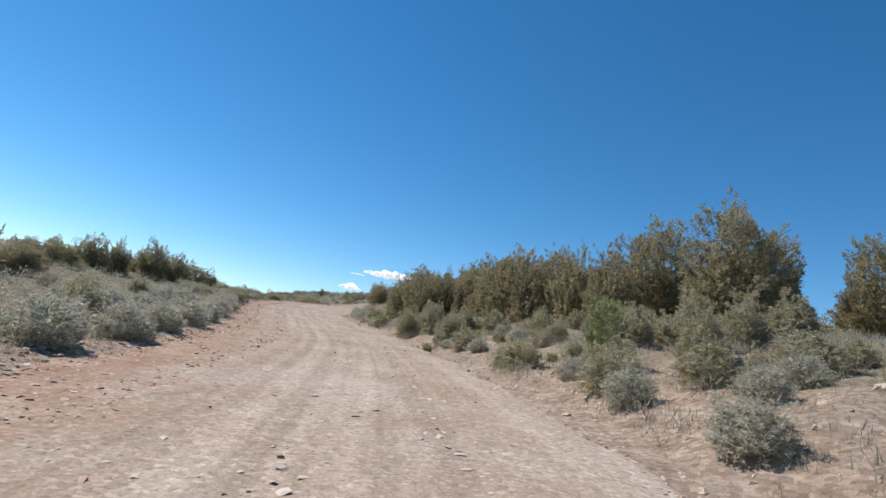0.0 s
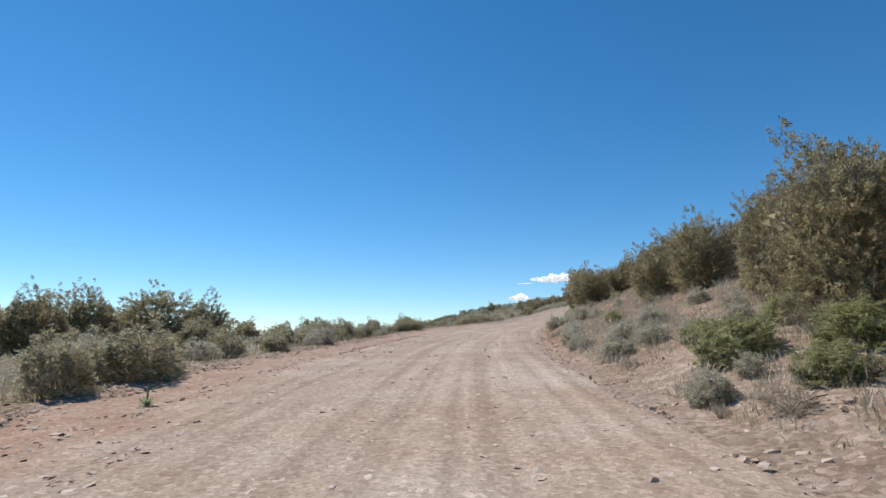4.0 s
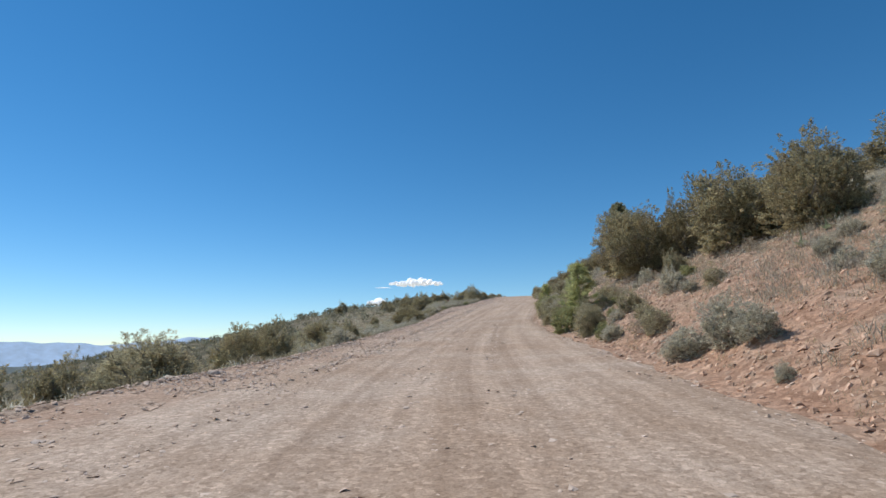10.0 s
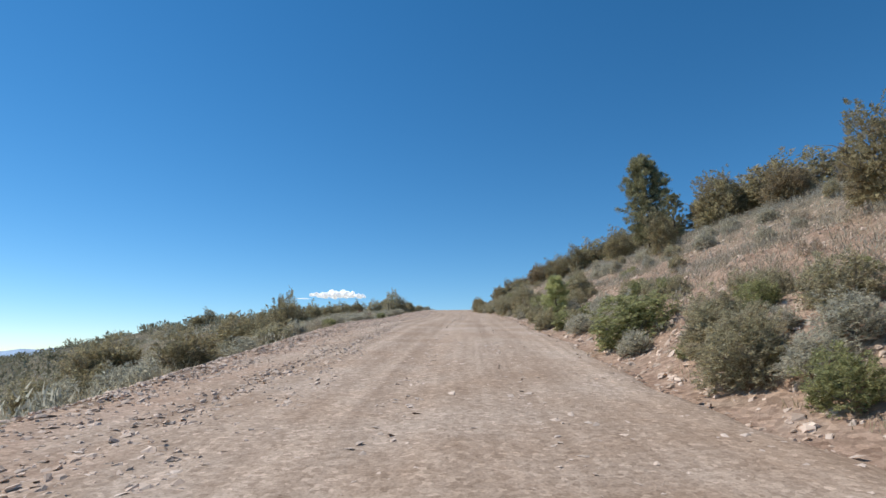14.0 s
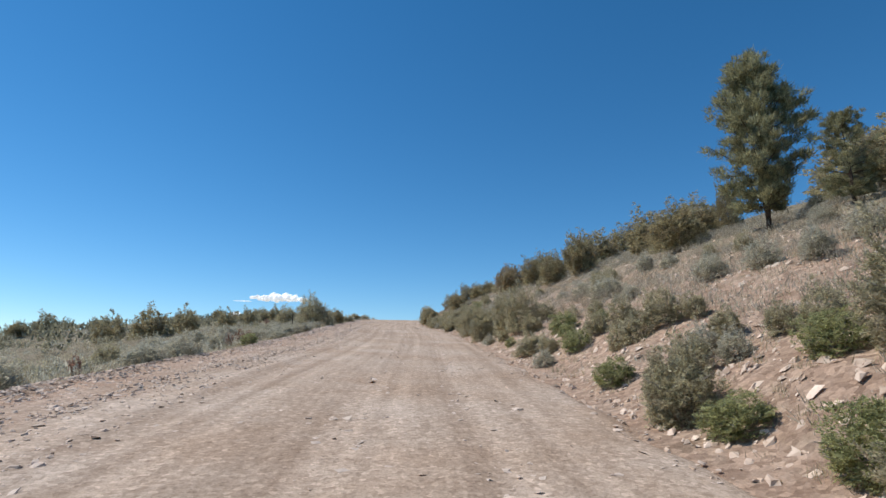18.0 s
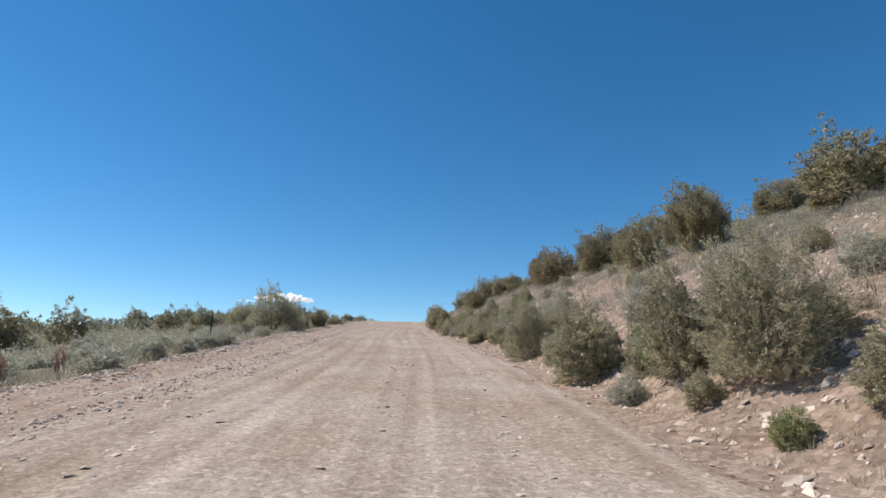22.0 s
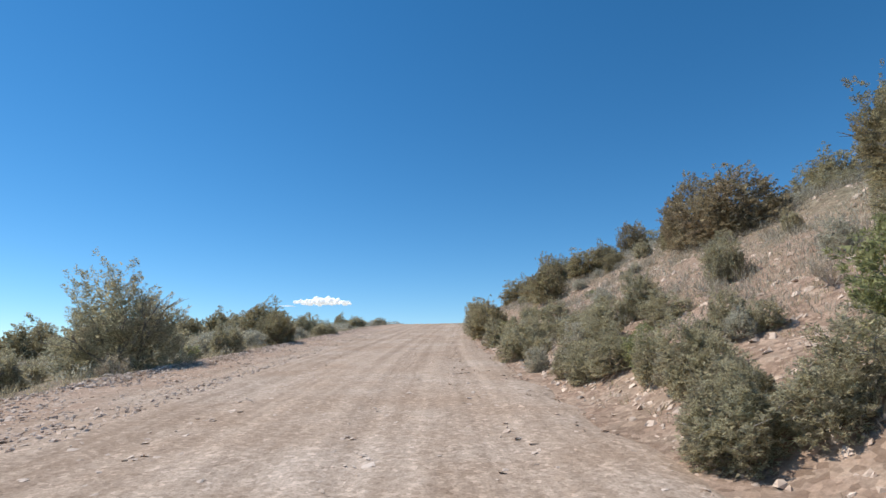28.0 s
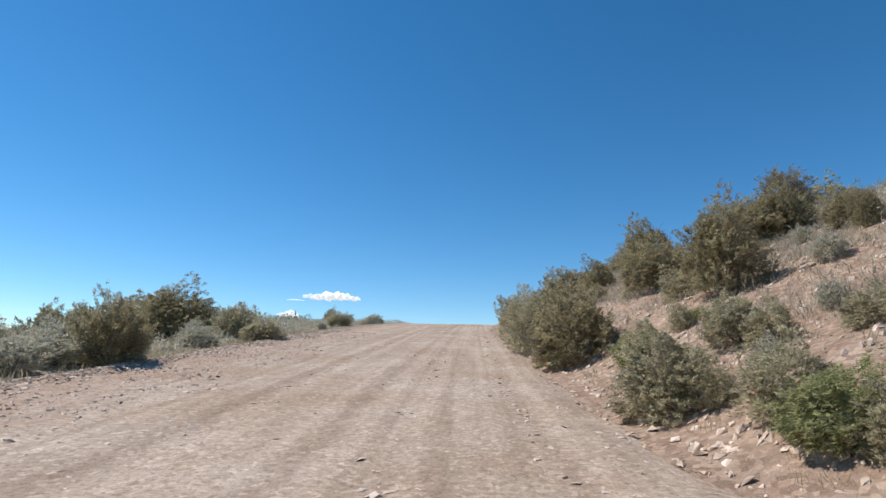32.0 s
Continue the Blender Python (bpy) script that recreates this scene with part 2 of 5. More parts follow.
def shrub_plan(rng, height, spread, stems, forks, lean, rise):
    """Stems from the root with forks: the tubes, and the twig ends with their ways."""
    tubes, ends, ways = [], [], []
    for n in range(stems):
        angle = 2 * math.pi * (n + rng.uniform(-0.4, 0.4)) / stems
        out = np.array([math.cos(angle), math.sin(angle), 0.0])
        far = spread * rng.uniform(0.25, 1.0) ** 0.7
        top = height * rng.uniform(0.6, 0.86) * (1 - lean * (far / spread) ** 2)
        root = out * 0.06 * spread
        bend = root + out * far * 0.32 + np.array([0, 0, top * 0.38]) + rng.normal(size=3) * 0.04 * spread
        knee = out * far * 0.66 + np.array([0, 0, top * 0.72]) + rng.normal(size=3) * 0.05 * spread
        tip = out * far * 0.9 + np.array([0, 0, top])
        thick = 0.014 * height
        tubes.append(([root, bend, knee, tip], [thick, thick * 0.7, thick * 0.45, thick * 0.15]))
        for _ in range(forks):
            f = rng.uniform(0.25, 1.0)
            start = bend + (knee - bend) * min(1, f * 1.6) if f < 0.62 else knee + (tip - knee) * (f - 0.62) / 0.38
            way = out * rng.uniform(0.2, 1.0) + rng.normal(size=3) * 0.65
            way[2] = abs(way[2]) * 0.6 + rise
            way /= np.linalg.norm(way)
            long = spread * rng.uniform(0.18, 0.42)
            end = start + way * long
            end[:2] *= min(1.0, 0.85 * spread / (np.hypot(end[0], end[1]) + 1e-6))
            end[2] = min(max(end[2], 0.08 * height), 0.8 * height)
            tubes.append(([start, (start + end) / 2 + rng.normal(size=3) * 0.02 * spread, end], [thick * 0.4, thick * 0.25, thick * 0.08]))
            ends.append(end)
            ways.append(way)
            ends.append((start + end) / 2 + rng.normal(size=3) * 0.05 * spread)
            ways.append(way)
        ends.append(tip)
        ways.append((tip - knee) / np.linalg.norm(tip - knee))
    return tubes, np.array(ends), np.array(ways)


def shrub(name, seed, label, category, group, mat, wood=BARK, height=1.0, spread=0.6, stems=7, forks=6, lean=0.45, rise=0.35,
          count=18, long=0.12, thick=0.02, length=0.1, width=0.03, upright=0.5, small_wood=True, ends_more=150, low=0.1, lumps=14, whole_stems=False, tuck=0.1, inner=420, hold=0.85, heart_leaf=0.08):
    """A shrub of unit make: an Empty at its root, its branches and its crown of single leaves."""
    rng = np.random.default_rng(seed)
    tubes, ends, ways = shrub_plan(rng, height, spread, stems, forks, lean, rise)
    size = np.sqrt((ends[:, 0] ** 2 + ends[:, 1] ** 2) / spread ** 2 + (np.maximum(ends[:, 2] - low, 0) / (height - low)) ** 2)
    ends = ends * (np.minimum(1, hold / np.maximum(size, 0.01)))[:, None]
    state = rng.bit_generator.state
    more, outward = dome(rng, ends_more, height, spread, low, lumps, tuck, 0.2)
    rng.bit_generator.state = state
    heart, heart_way = dome(rng, max(inner, 2), height * 0.72, spread * 0.72, low, lumps, tuck, 0.6)
    ends, ways = np.concatenate([ends, more]), np.concatenate([ways, outward])
    verts, faces, stems_apart = [], [], []
    for points, radii in tubes:
        if whole_stems and len(points) > 3:
            own = ([], [])
            limb(*own, points, radii, 6)
            stems_apart.append(own)
        elif small_wood or len(points) > 3:
            limb(verts, faces, points, radii, 4)
    root = tagged(new(name), label, category, group)
    for own in stems_apart:
        part("stem", mesh_of("stem", *own, wood), root)
    tagged(part("twig_growth", mesh_of("twig_growth", verts, faces, wood), root), kind="stuff")
    ways = ways / (np.linalg.norm(ways, axis=1)[:, None] + 1e-6) + rng.normal(size=ways.shape) * 0.22 + np.array([0, 0, upright])
    points = [sprays(rng, ends, ways, count, long, thick, length, width), leaves(rng, heart, heart_way, 2, 0.06, heart_leaf, heart_leaf * 0.8, 0.2)]
    part("crown", leaf_mesh("crown", np.concatenate(points), mat), root)
    return root


def pine(name, seed, label, height, bare=0.16, whorls=17, width=0.33, young=False):
    rng = np.random.default_rng(seed)
    root = tagged(new(name), label, "pine tree", "pine trees")
    verts, faces = [], []
    sway = [np.array([rng.normal() * 0.012 * height * k / 6, rng.normal() * 0.012 * height * k / 6, height * k / 6 - 0.3 * (k == 0)]) for k in range(7)]
    limb(verts, faces, sway, [0.028 * height * (1 - 0.93 * (k / 6) ** 0.8) for k in range(7)], 9)
    part("trunk", mesh_of("trunk", verts, faces, PINE_BARK), root)
    ends, ways = [], []
    for w in range(whorls):
        f = bare + (0.97 - bare) * w / (whorls - 1)
        z = f * height
        reach = width * height * (0.55 + 0.5 * min(1, (f - bare) / 0.2)) * (1 - ((f - 0.2) / 0.84) ** 2.0 if f > 0.2 else 1) + 0.05 * height
        base = np.array([np.interp(z, [p[2] for p in sway], [p[a] for p in sway]) for a in (0, 1)] + [z])
        for b in range(6):
            if rng.uniform() < 0.18:
                continue
            angle = 2 * math.pi * (b + rng.uniform(-0.4, 0.4)) / 6 + w * 1.3
            out = np.array([math.cos(angle), math.sin(angle), 0])
            long = reach * rng.uniform(0.6, 1.08)
            lift = 0.15 + 0.5 * f + rng.normal() * 0.1
            tip = base + out * long + np.array([0, 0, long * lift])
            mid = base + out * long * 0.55 + np.array([0, 0, long * lift * 0.3])
            own = ([], [])
            limb(*own, [base, mid, tip], [0.0065 * height * (1.1 - f), 0.004 * height * (1.1 - f), 0.0012 * height], 5)
            part("bough", mesh_of("bough", *own, PINE_BARK), root)
            for k in range(13 if young else 8):
                g = rng.uniform(0.25 if young else 0.4, 1.0)
                spot = mid + (tip - mid) * (g - 0.55) / 0.45 if g > 0.55 else base + (mid - base) * g / 0.55
                spot = spot + rng.normal(size=3) * 0.022 * height * np.array([1, 1, 0.6])
                ends.append(spot)
                ways.append(out * 0.5 + np.array([0, 0, 0.7]))
    for k in range(8):
        ends.append(sway[6] + np.array([rng.normal() * 0.02 * height, rng.normal() * 0.02 * height, -0.03 * height + rng.normal() * 0.02 * height]))
        ways.append(np.array([0, 0, 1.0]))
    part("crown", leaf_mesh("crown", leaves(rng, ends, ways, 34 if young else 60, 0.03 * height, (0.06 if young else 0.032) * height, (0.006 if young else 0.005) * height, 0.25), YOUNG_NEEDLE if young else PINE_NEEDLE), root)
    return root


STONE_BOX = np.array([[x, y, z] for z in (-0.35, 0.4) for x, y in ((-0.5, -0.4), (0.5, -0.4), (0.5, 0.4), (-0.5, 0.4))]) * np.array([[1, 1, 1]] * 4 + [[0.5, 0.5, 1]] * 4)
STONE_FACES = np.array([(4, 5, 6, 7), (0, 1, 5, 4), (1, 2, 6, 5), (2, 3, 7, 6), (3, 0, 4, 7)])


def stones(name, rng, places, sizes, mat, label, flat=0.45):
    """Many rough eight-cornered stones in one mesh: stuff that nobody could count."""
    n = len(places)
    p = (STONE_BOX[None] * rng.uniform(0.7, 1.25, (n, 1, 3)) + rng.normal(size=(n, 8, 3)) * 0.15) * np.asarray(sizes)[:, None, None] * np.array([1, 1, flat])
    a = rng.uniform(0, 2 * math.pi, n)
    c, s = np.cos(a)[:, None], np.sin(a)[:, None]
    x, y = p[:, :, 0] * c - p[:, :, 1] * s, p[:, :, 0] * s + p[:, :, 1] * c
    at = np.asarray(places)
    rise_x, rise_y = ((land(at[:, 0] + h, at[:, 1] + k) - land(at[:, 0] - h, at[:, 1] - k)) / 0.5 for h, k in ((0.25, 0), (0, 0.25)))
    z = p[:, :, 2] + x * rise_x[:, None] + y * rise_y[:, None] + 0.08 * np.asarray(sizes)[:, None] + (x * rng.normal(size=(n, 1)) + y * rng.normal(size=(n, 1))) * 0.18
    verts = np.stack([x, y, z], -1) + np.asarray(places)[:, None]
    faces = (np.arange(n)[:, None, None] * 8 + STONE_FACES[None]).reshape(-1, 4)
    return tagged(new(name, mesh_of(name, verts.reshape(-1, 3), faces, mat)), label, "stones", kind="stuff")


def grass(name, rng, places, height, mat, label, blades=11):
    places = np.asarray(places)
    n = len(places) * blades
    base = np.repeat(places, blades, 0) + np.c_[rng.normal(size=(n, 2)) * 0.07, np.zeros(n)]
    way = np.c_[rng.normal(size=(n, 2)) * 0.35, np.ones(n)]
    long = (height * rng.uniform(0.4, 1.2, n))[:, None]
    side = np.c_[rng.normal(size=(n, 2)), np.zeros(n)]
    side = side / np.linalg.norm(side, axis=1)[:, None] * 0.0055
    points = np.stack([base - side, base + side, base + way * long], 1).reshape(-1, 3)
    return tagged(new(name, mesh_of(name, points, np.arange(len(points)).reshape(-1, 3), mat)), label, "grass", kind="stuff")

# ---------- the lie of the land ----------
# The line driven along the road: x, y and height, then on over the crest.
LINE = [(1.0, -21.0, -0.3), (-2.6, -2.0, 0.75), (-5.86, 16.98, 1.72), (-8.28, 27.64, 2.24), (-11.26, 37.88, 2.67), (-15.08, 47.37, 3.12), (-19.06, 56.33, 3.61), (-21.2, 60.7, 3.84), (-25.2, 70.3, 4.4),
        (-28.6, 79.35, 4.83), (-34.5, 97.9, 5.73), (-37.5, 110.5, 6.43), (-39.7, 123.3, 7.3), (-41.0, 136.2, 8.27), (-41.5, 149.2, 9.5), (-41.4, 162.2, 10.95), (-41.3, 175.2, 12.28),
        (-40.9, 188.2, 13.47), (-40.8, 201.2, 14.74), (-41.3, 214.2, 15.95), (-41.6, 228.0, 17.15), (-41.4, 242.0, 18.55), (-41.0, 258.0, 20.15), (-40.4, 275.0, 21.75), (-39.5, 295.0, 23.2), (-38.0, 320.0, 23.8), (-30.0, 360.0, 22.5), (-10.0, 420.0, 19.0)]
START = 20.60     # length of the line before the place from which distances along it count


def curve(points, step):
    """Points every step metres along a smooth line through the given ones."""
    p = np.array(points, float)
    p = np.vstack([2 * p[0] - p[1], p, 2 * p[-1] - p[-2]])
    out = []
    for a, b, c, d in zip(p[:-3], p[1:-2], p[2:-1], p[3:]):
        for u in np.linspace(0, 1, max(2, int(np.linalg.norm(c - b) / step)), endpoint=False):
            out.append(0.5 * (2 * b + (c - a) * u + (2 * a - 5 * b + 4 * c - d) * u ** 2 + (3 * b - a - 3 * c + d) * u ** 3))
    return np.array(out)


CENTRE = curve(LINE, 1.0)
ALONG = np.r_[0, np.cumsum(np.linalg.norm(np.diff(CENTRE[:, :2], axis=0), axis=1))] - START
TANGENT = np.gradient(CENTRE[:, :2], axis=0)
TANGENT /= np.linalg.norm(TANGENT, axis=1)[:, None]
# Along the road: distance, right edge, left edge, slope of the bank, slope above it, slope on the downhill side.
S_AT = [-40, 20, 50, 75, 100, 118, 135, 156, 180, 210, 240, 300, 420]
EDGE_R = [3.4, 3.4, 3.1, 3.2, 4.1, 4.4, 4.7, 3.2, 3.1, 2.75, 2.2, 1.9, 2.0]
EDGE_L = [5.0, 5.0, 6.0, 6.9, 7.2, 8.6, 5.4, 4.8, 6.7, 7.2, 8.3, 9.0, 8.0]
BANK = [0.22, 0.24, 0.25, 0.28, 0.42, 0.44, 0.46, 0.47, 0.47, 0.47, 0.50, 0.42, 0.25]
UPPER = [0.06, 0.08, 0.12, 0.22, 0.38, 0.37, 0.35, 0.31, 0.33, 0.33, 0.28, 0.22, 0.15]
TILT = [0.05, 0.05, 0.045, 0.01, 0.0, 0.0, 0.0, 0.0, 0.0, 0.0, 0.0, 0.0, 0.0]     # how far the road leans down to its left
DOWN = [0.06, 0.06, 0.07, 0.07, -0.03, -0.09, -0.27, -0.38, -0.24, -0.10, -0.03, 0.01, 0.00]


def road_place(x, y):
    """Distance along the road, distance to its right, and height of the driven line, for places on the map."""
    x, y = np.atleast_1d(np.asarray(x, float)), np.atleast_1d(np.asarray(y, float))
    near = np.empty(len(x), int)
    for k in range(0, len(x), 4000):
        near[k:k + 4000] = ((x[k:k + 4000, None] - CENTRE[None, :, 0]) ** 2 + (y[k:k + 4000, None] - CENTRE[None, :, 1]) ** 2).argmin(1)
    dx, dy = x - CENTRE[near, 0], y - CENTRE[near, 1]
    ahead = dx * TANGENT[near, 0] + dy * TANGENT[near, 1]
    right = dx * TANGENT[near, 1] - dy * TANGENT[near, 0]
    s = ALONG[near] + np.clip(ahead, -1, 1)
    side = np.where(np.abs(right) > 0.01, np.sign(right), 1) * np.hypot(right, np.where(np.abs(ahead) > 1, ahead, 0))
    return s, side, np.interp(s, ALONG, CENTRE[:, 2])


def waves(x, y, size, seed):
    """Smooth uneven waves of about that size, from -1 to 1."""
    rng = np.random.default_rng(seed)
    total = 0
    for _ in range(5):
        a, p, k = rng.uniform(0, 2 * math.pi), rng.uniform(0, 2 * math.pi), rng.uniform(0.6, 1.7) * 2 * math.pi / size
        total = total + np.sin((x * math.cos(a) + y * math.sin(a)) * k + p + 0.8 * np.sin((y * math.cos(a) - x * math.sin(a)) * k * 0.7 + p * 2))
    return total / 3.2


def land(x, y):
    """Height of the ground."""
    x, y = np.atleast_1d(np.asarray(x, float)), np.atleast_1d(np.asarray(y, float))
    s, d, z = road_place(x, y)
    er, el, bank, upper, down = (np.interp(s, S_AT, v) for v in (EDGE_R, EDGE_L, BANK, UPPER, DOWN))
    r, l = np.maximum(d - er, 0), np.maximum(-d - el, 0)
    ditch = -0.12 * np.exp(-((d - er - 0.6) / 0.6) ** 2)
    foot = np.clip(r / 1.6, 0, 1)
    up = bank * np.minimum(r, 11.5) * (0.6 + 0.4 * foot) + upper * np.clip(r - 11.5, 0, 13) + 0.02 * np.clip(r - 24.5, 0, 60) - 0.1 * np.clip(r - 90, 0, 900)
    berm = 0.10 * np.exp(-((-d - el - 0.3) / 0.7) ** 2)
    fall = down * np.minimum(l, 30) - 0.16 * np.clip(l - 30, 0, 330) - 0.03 * np.clip(l - 360, 0, 900)
    off = np.clip(np.maximum(r, l) / 2, 0, 1)
    wide = np.clip(np.maximum(r, l) / 60, 0, 1)
    uneven = off * (0.10 * waves(x, y, 2.3, 1) + 0.16 * waves(x, y, 7, 2)) + wide * 0.8 * waves(x, y, 55, 3) + np.clip(l / 500, 0, 1) * 9 * waves(x, y, 420, 4)
    lean = np.interp(s, S_AT, TILT) * np.clip(d, -8, 6)
    return z + up + fall + ditch + berm + uneven + lean


def height_at(x, y):
    return float(land(x, y)[0])

# ---------- ground and road ----------
def spread_lines(low, high, step, out_low, out_high, growth=1.22):
    """Grid lines: even between low and high, then wider and wider out to the far ends."""
    lines = list(np.arange(low, high + step / 2, step))
    gap = step
    while lines[-1] < out_high:
        gap *= growth
        lines.append(lines[-1] + gap)
    gap = step
    while lines[0] > out_low:
        gap *= growth
        lines.insert(0, lines[0] - gap)
    return np.array(lines)


def ground_material():
    """Stony reddish soil, with dry litter where the mesh says that plants cover it."""
    m = bpy.data.materials.new("stony_soil")
    m.use_nodes = True
    nodes, links = m.node_tree.nodes, m.node_tree.links
    shader = nodes["Principled BSDF"]
    place = nodes.new("ShaderNodeTexCoord").outputs["Object"]

    def speckle(scale, detail=7.0):
        n = nodes.new("ShaderNodeTexNoise")
        n.inputs["Scale"].default_value, n.inputs["Detail"].default_value, n.inputs["Roughness"].default_value = scale, detail, 0.65
        links.new(place, n.inputs["Vector"])
        return n.outputs["Fac"]

    def ramp(source, *stops):
        r = nodes.new("ShaderNodeValToRGB")
        while len(r.color_ramp.elements) < len(stops):
            r.color_ramp.elements.new(0.5)
        for e, (at, colour) in zip(r.color_ramp.elements, stops):
            e.position, e.color = at, (*colour, 1)
        links.new(source, r.inputs["Fac"])
        return r.outputs["Color"]

    def mix(fac, a, b):
        x = nodes.new("ShaderNodeMix")
        x.data_type = "RGBA"
        links.new(fac, x.inputs["Factor"])
        links.new(a, x.inputs["A"])
        links.new(b, x.inputs["B"])
        return x.outputs["Result"]

    soil = ramp(speckle(1.7), (0.32, (0.33, 0.235, 0.17)), (0.5, (0.43, 0.315, 0.235)), (0.68, (0.52, 0.405, 0.31)))
    iron = ramp(speckle(1.1), (0.34, (0.36, 0.21, 0.135)), (0.5, (0.45, 0.28, 0.19)), (0.68, (0.52, 0.365, 0.265)))
    red = nodes.new("ShaderNodeAttribute")
    red.attribute_name = "red"
    soil = mix(red.outputs["Fac"], soil, iron)
    litter = ramp(speckle(2.6), (0.3, (0.17, 0.145, 0.09)), (0.5, (0.26, 0.22, 0.15)), (0.7, (0.37, 0.315, 0.225)))
    cover = nodes.new("ShaderNodeAttribute")
    cover.attribute_name = "cover"
    wobble = nodes.new("ShaderNodeMath")
    wobble.operation = "MULTIPLY_ADD"
    links.new(speckle(0.8), wobble.inputs[0])
    wobble.inputs[1].default_value = 1.6
    wobble.inputs[2].default_value = -0.8
    amount = nodes.new("ShaderNodeMath")
    amount.operation, amount.use_clamp = "ADD", True
    links.new(cover.outputs["Fac"], amount.inputs[0])
    links.new(wobble.outputs["Value"], amount.inputs[1])
    colour = mix(amount.outputs["Value"], soil, litter)
    brushland = nodes.new("ShaderNodeAttribute")
    brushland.attribute_name = "brushland"
    colour = mix(brushland.outputs["Fac"], colour, ramp(speckle(0.22), (0.36, (0.085, 0.078, 0.048)), (0.5, (0.145, 0.13, 0.085)), (0.64, (0.24, 0.205, 0.14))))
    shade = nodes.new("ShaderNodeMix")
    shade.data_type, shade.blend_type = "RGBA", "MULTIPLY"
    shade.inputs["Factor"].default_value = 0.5
    links.new(colour, shade.inputs["A"])
    links.new(ramp(speckle(26.0), (0.35, (0.62, 0.6, 0.58)), (0.65, (1.2, 1.2, 1.2))), shade.inputs["B"])
    pebble = nodes.new("ShaderNodeTexVoronoi")
    pebble.inputs["Scale"].default_value = 11.0
    links.new(place, pebble.inputs["Vector"])
    split = nodes.new("ShaderNodeSeparateColor")
    links.new(pebble.outputs["Color"], split.inputs["Color"])
    chips = nodes.new("ShaderNodeMix")
    chips.data_type, chips.blend_type = "RGBA", "MULTIPLY"
    chips.inputs["Factor"].default_value = 0.75
    links.new(shade.outputs["Result"], chips.inputs["A"])
    links.new(ramp(split.outputs["Red"], (0.0, (0.62, 0.58, 0.55)), (0.55, (1.0, 1.0, 1.0)), (1.0, (1.4, 1.4, 1.4))), chips.inputs["B"])
    links.new(chips.outputs["Result"], shader.inputs["Base Color"])
    shader.inputs["Roughness"].default_value = 0.95
    shader.inputs["Specular IOR Level"].default_value = 0.15
    bump = nodes.new("ShaderNodeBump")
    bump.inputs["Strength"].default_value, bump.inputs["Distance"].default_value = 0.8, 0.035
    height = nodes.new("ShaderNodeMath")
    height.operation = "ADD"
    links.new(speckle(9.0), height.inputs[0])
    links.new(speckle(38.0), height.inputs[1])
    lift = nodes.new("ShaderNodeMath")
    lift.operation = "MULTIPLY_ADD"
    links.new(split.outputs["Green"], lift.inputs[0])
    lift.inputs[1].default_value = 0.6
    links.new(height.outputs["Value"], lift.inputs[2])
    links.new(lift.outputs["Value"], bump.inputs["Height"])
    links.new(bump.outputs["Normal"], shader.inputs["Normal"])
    return m


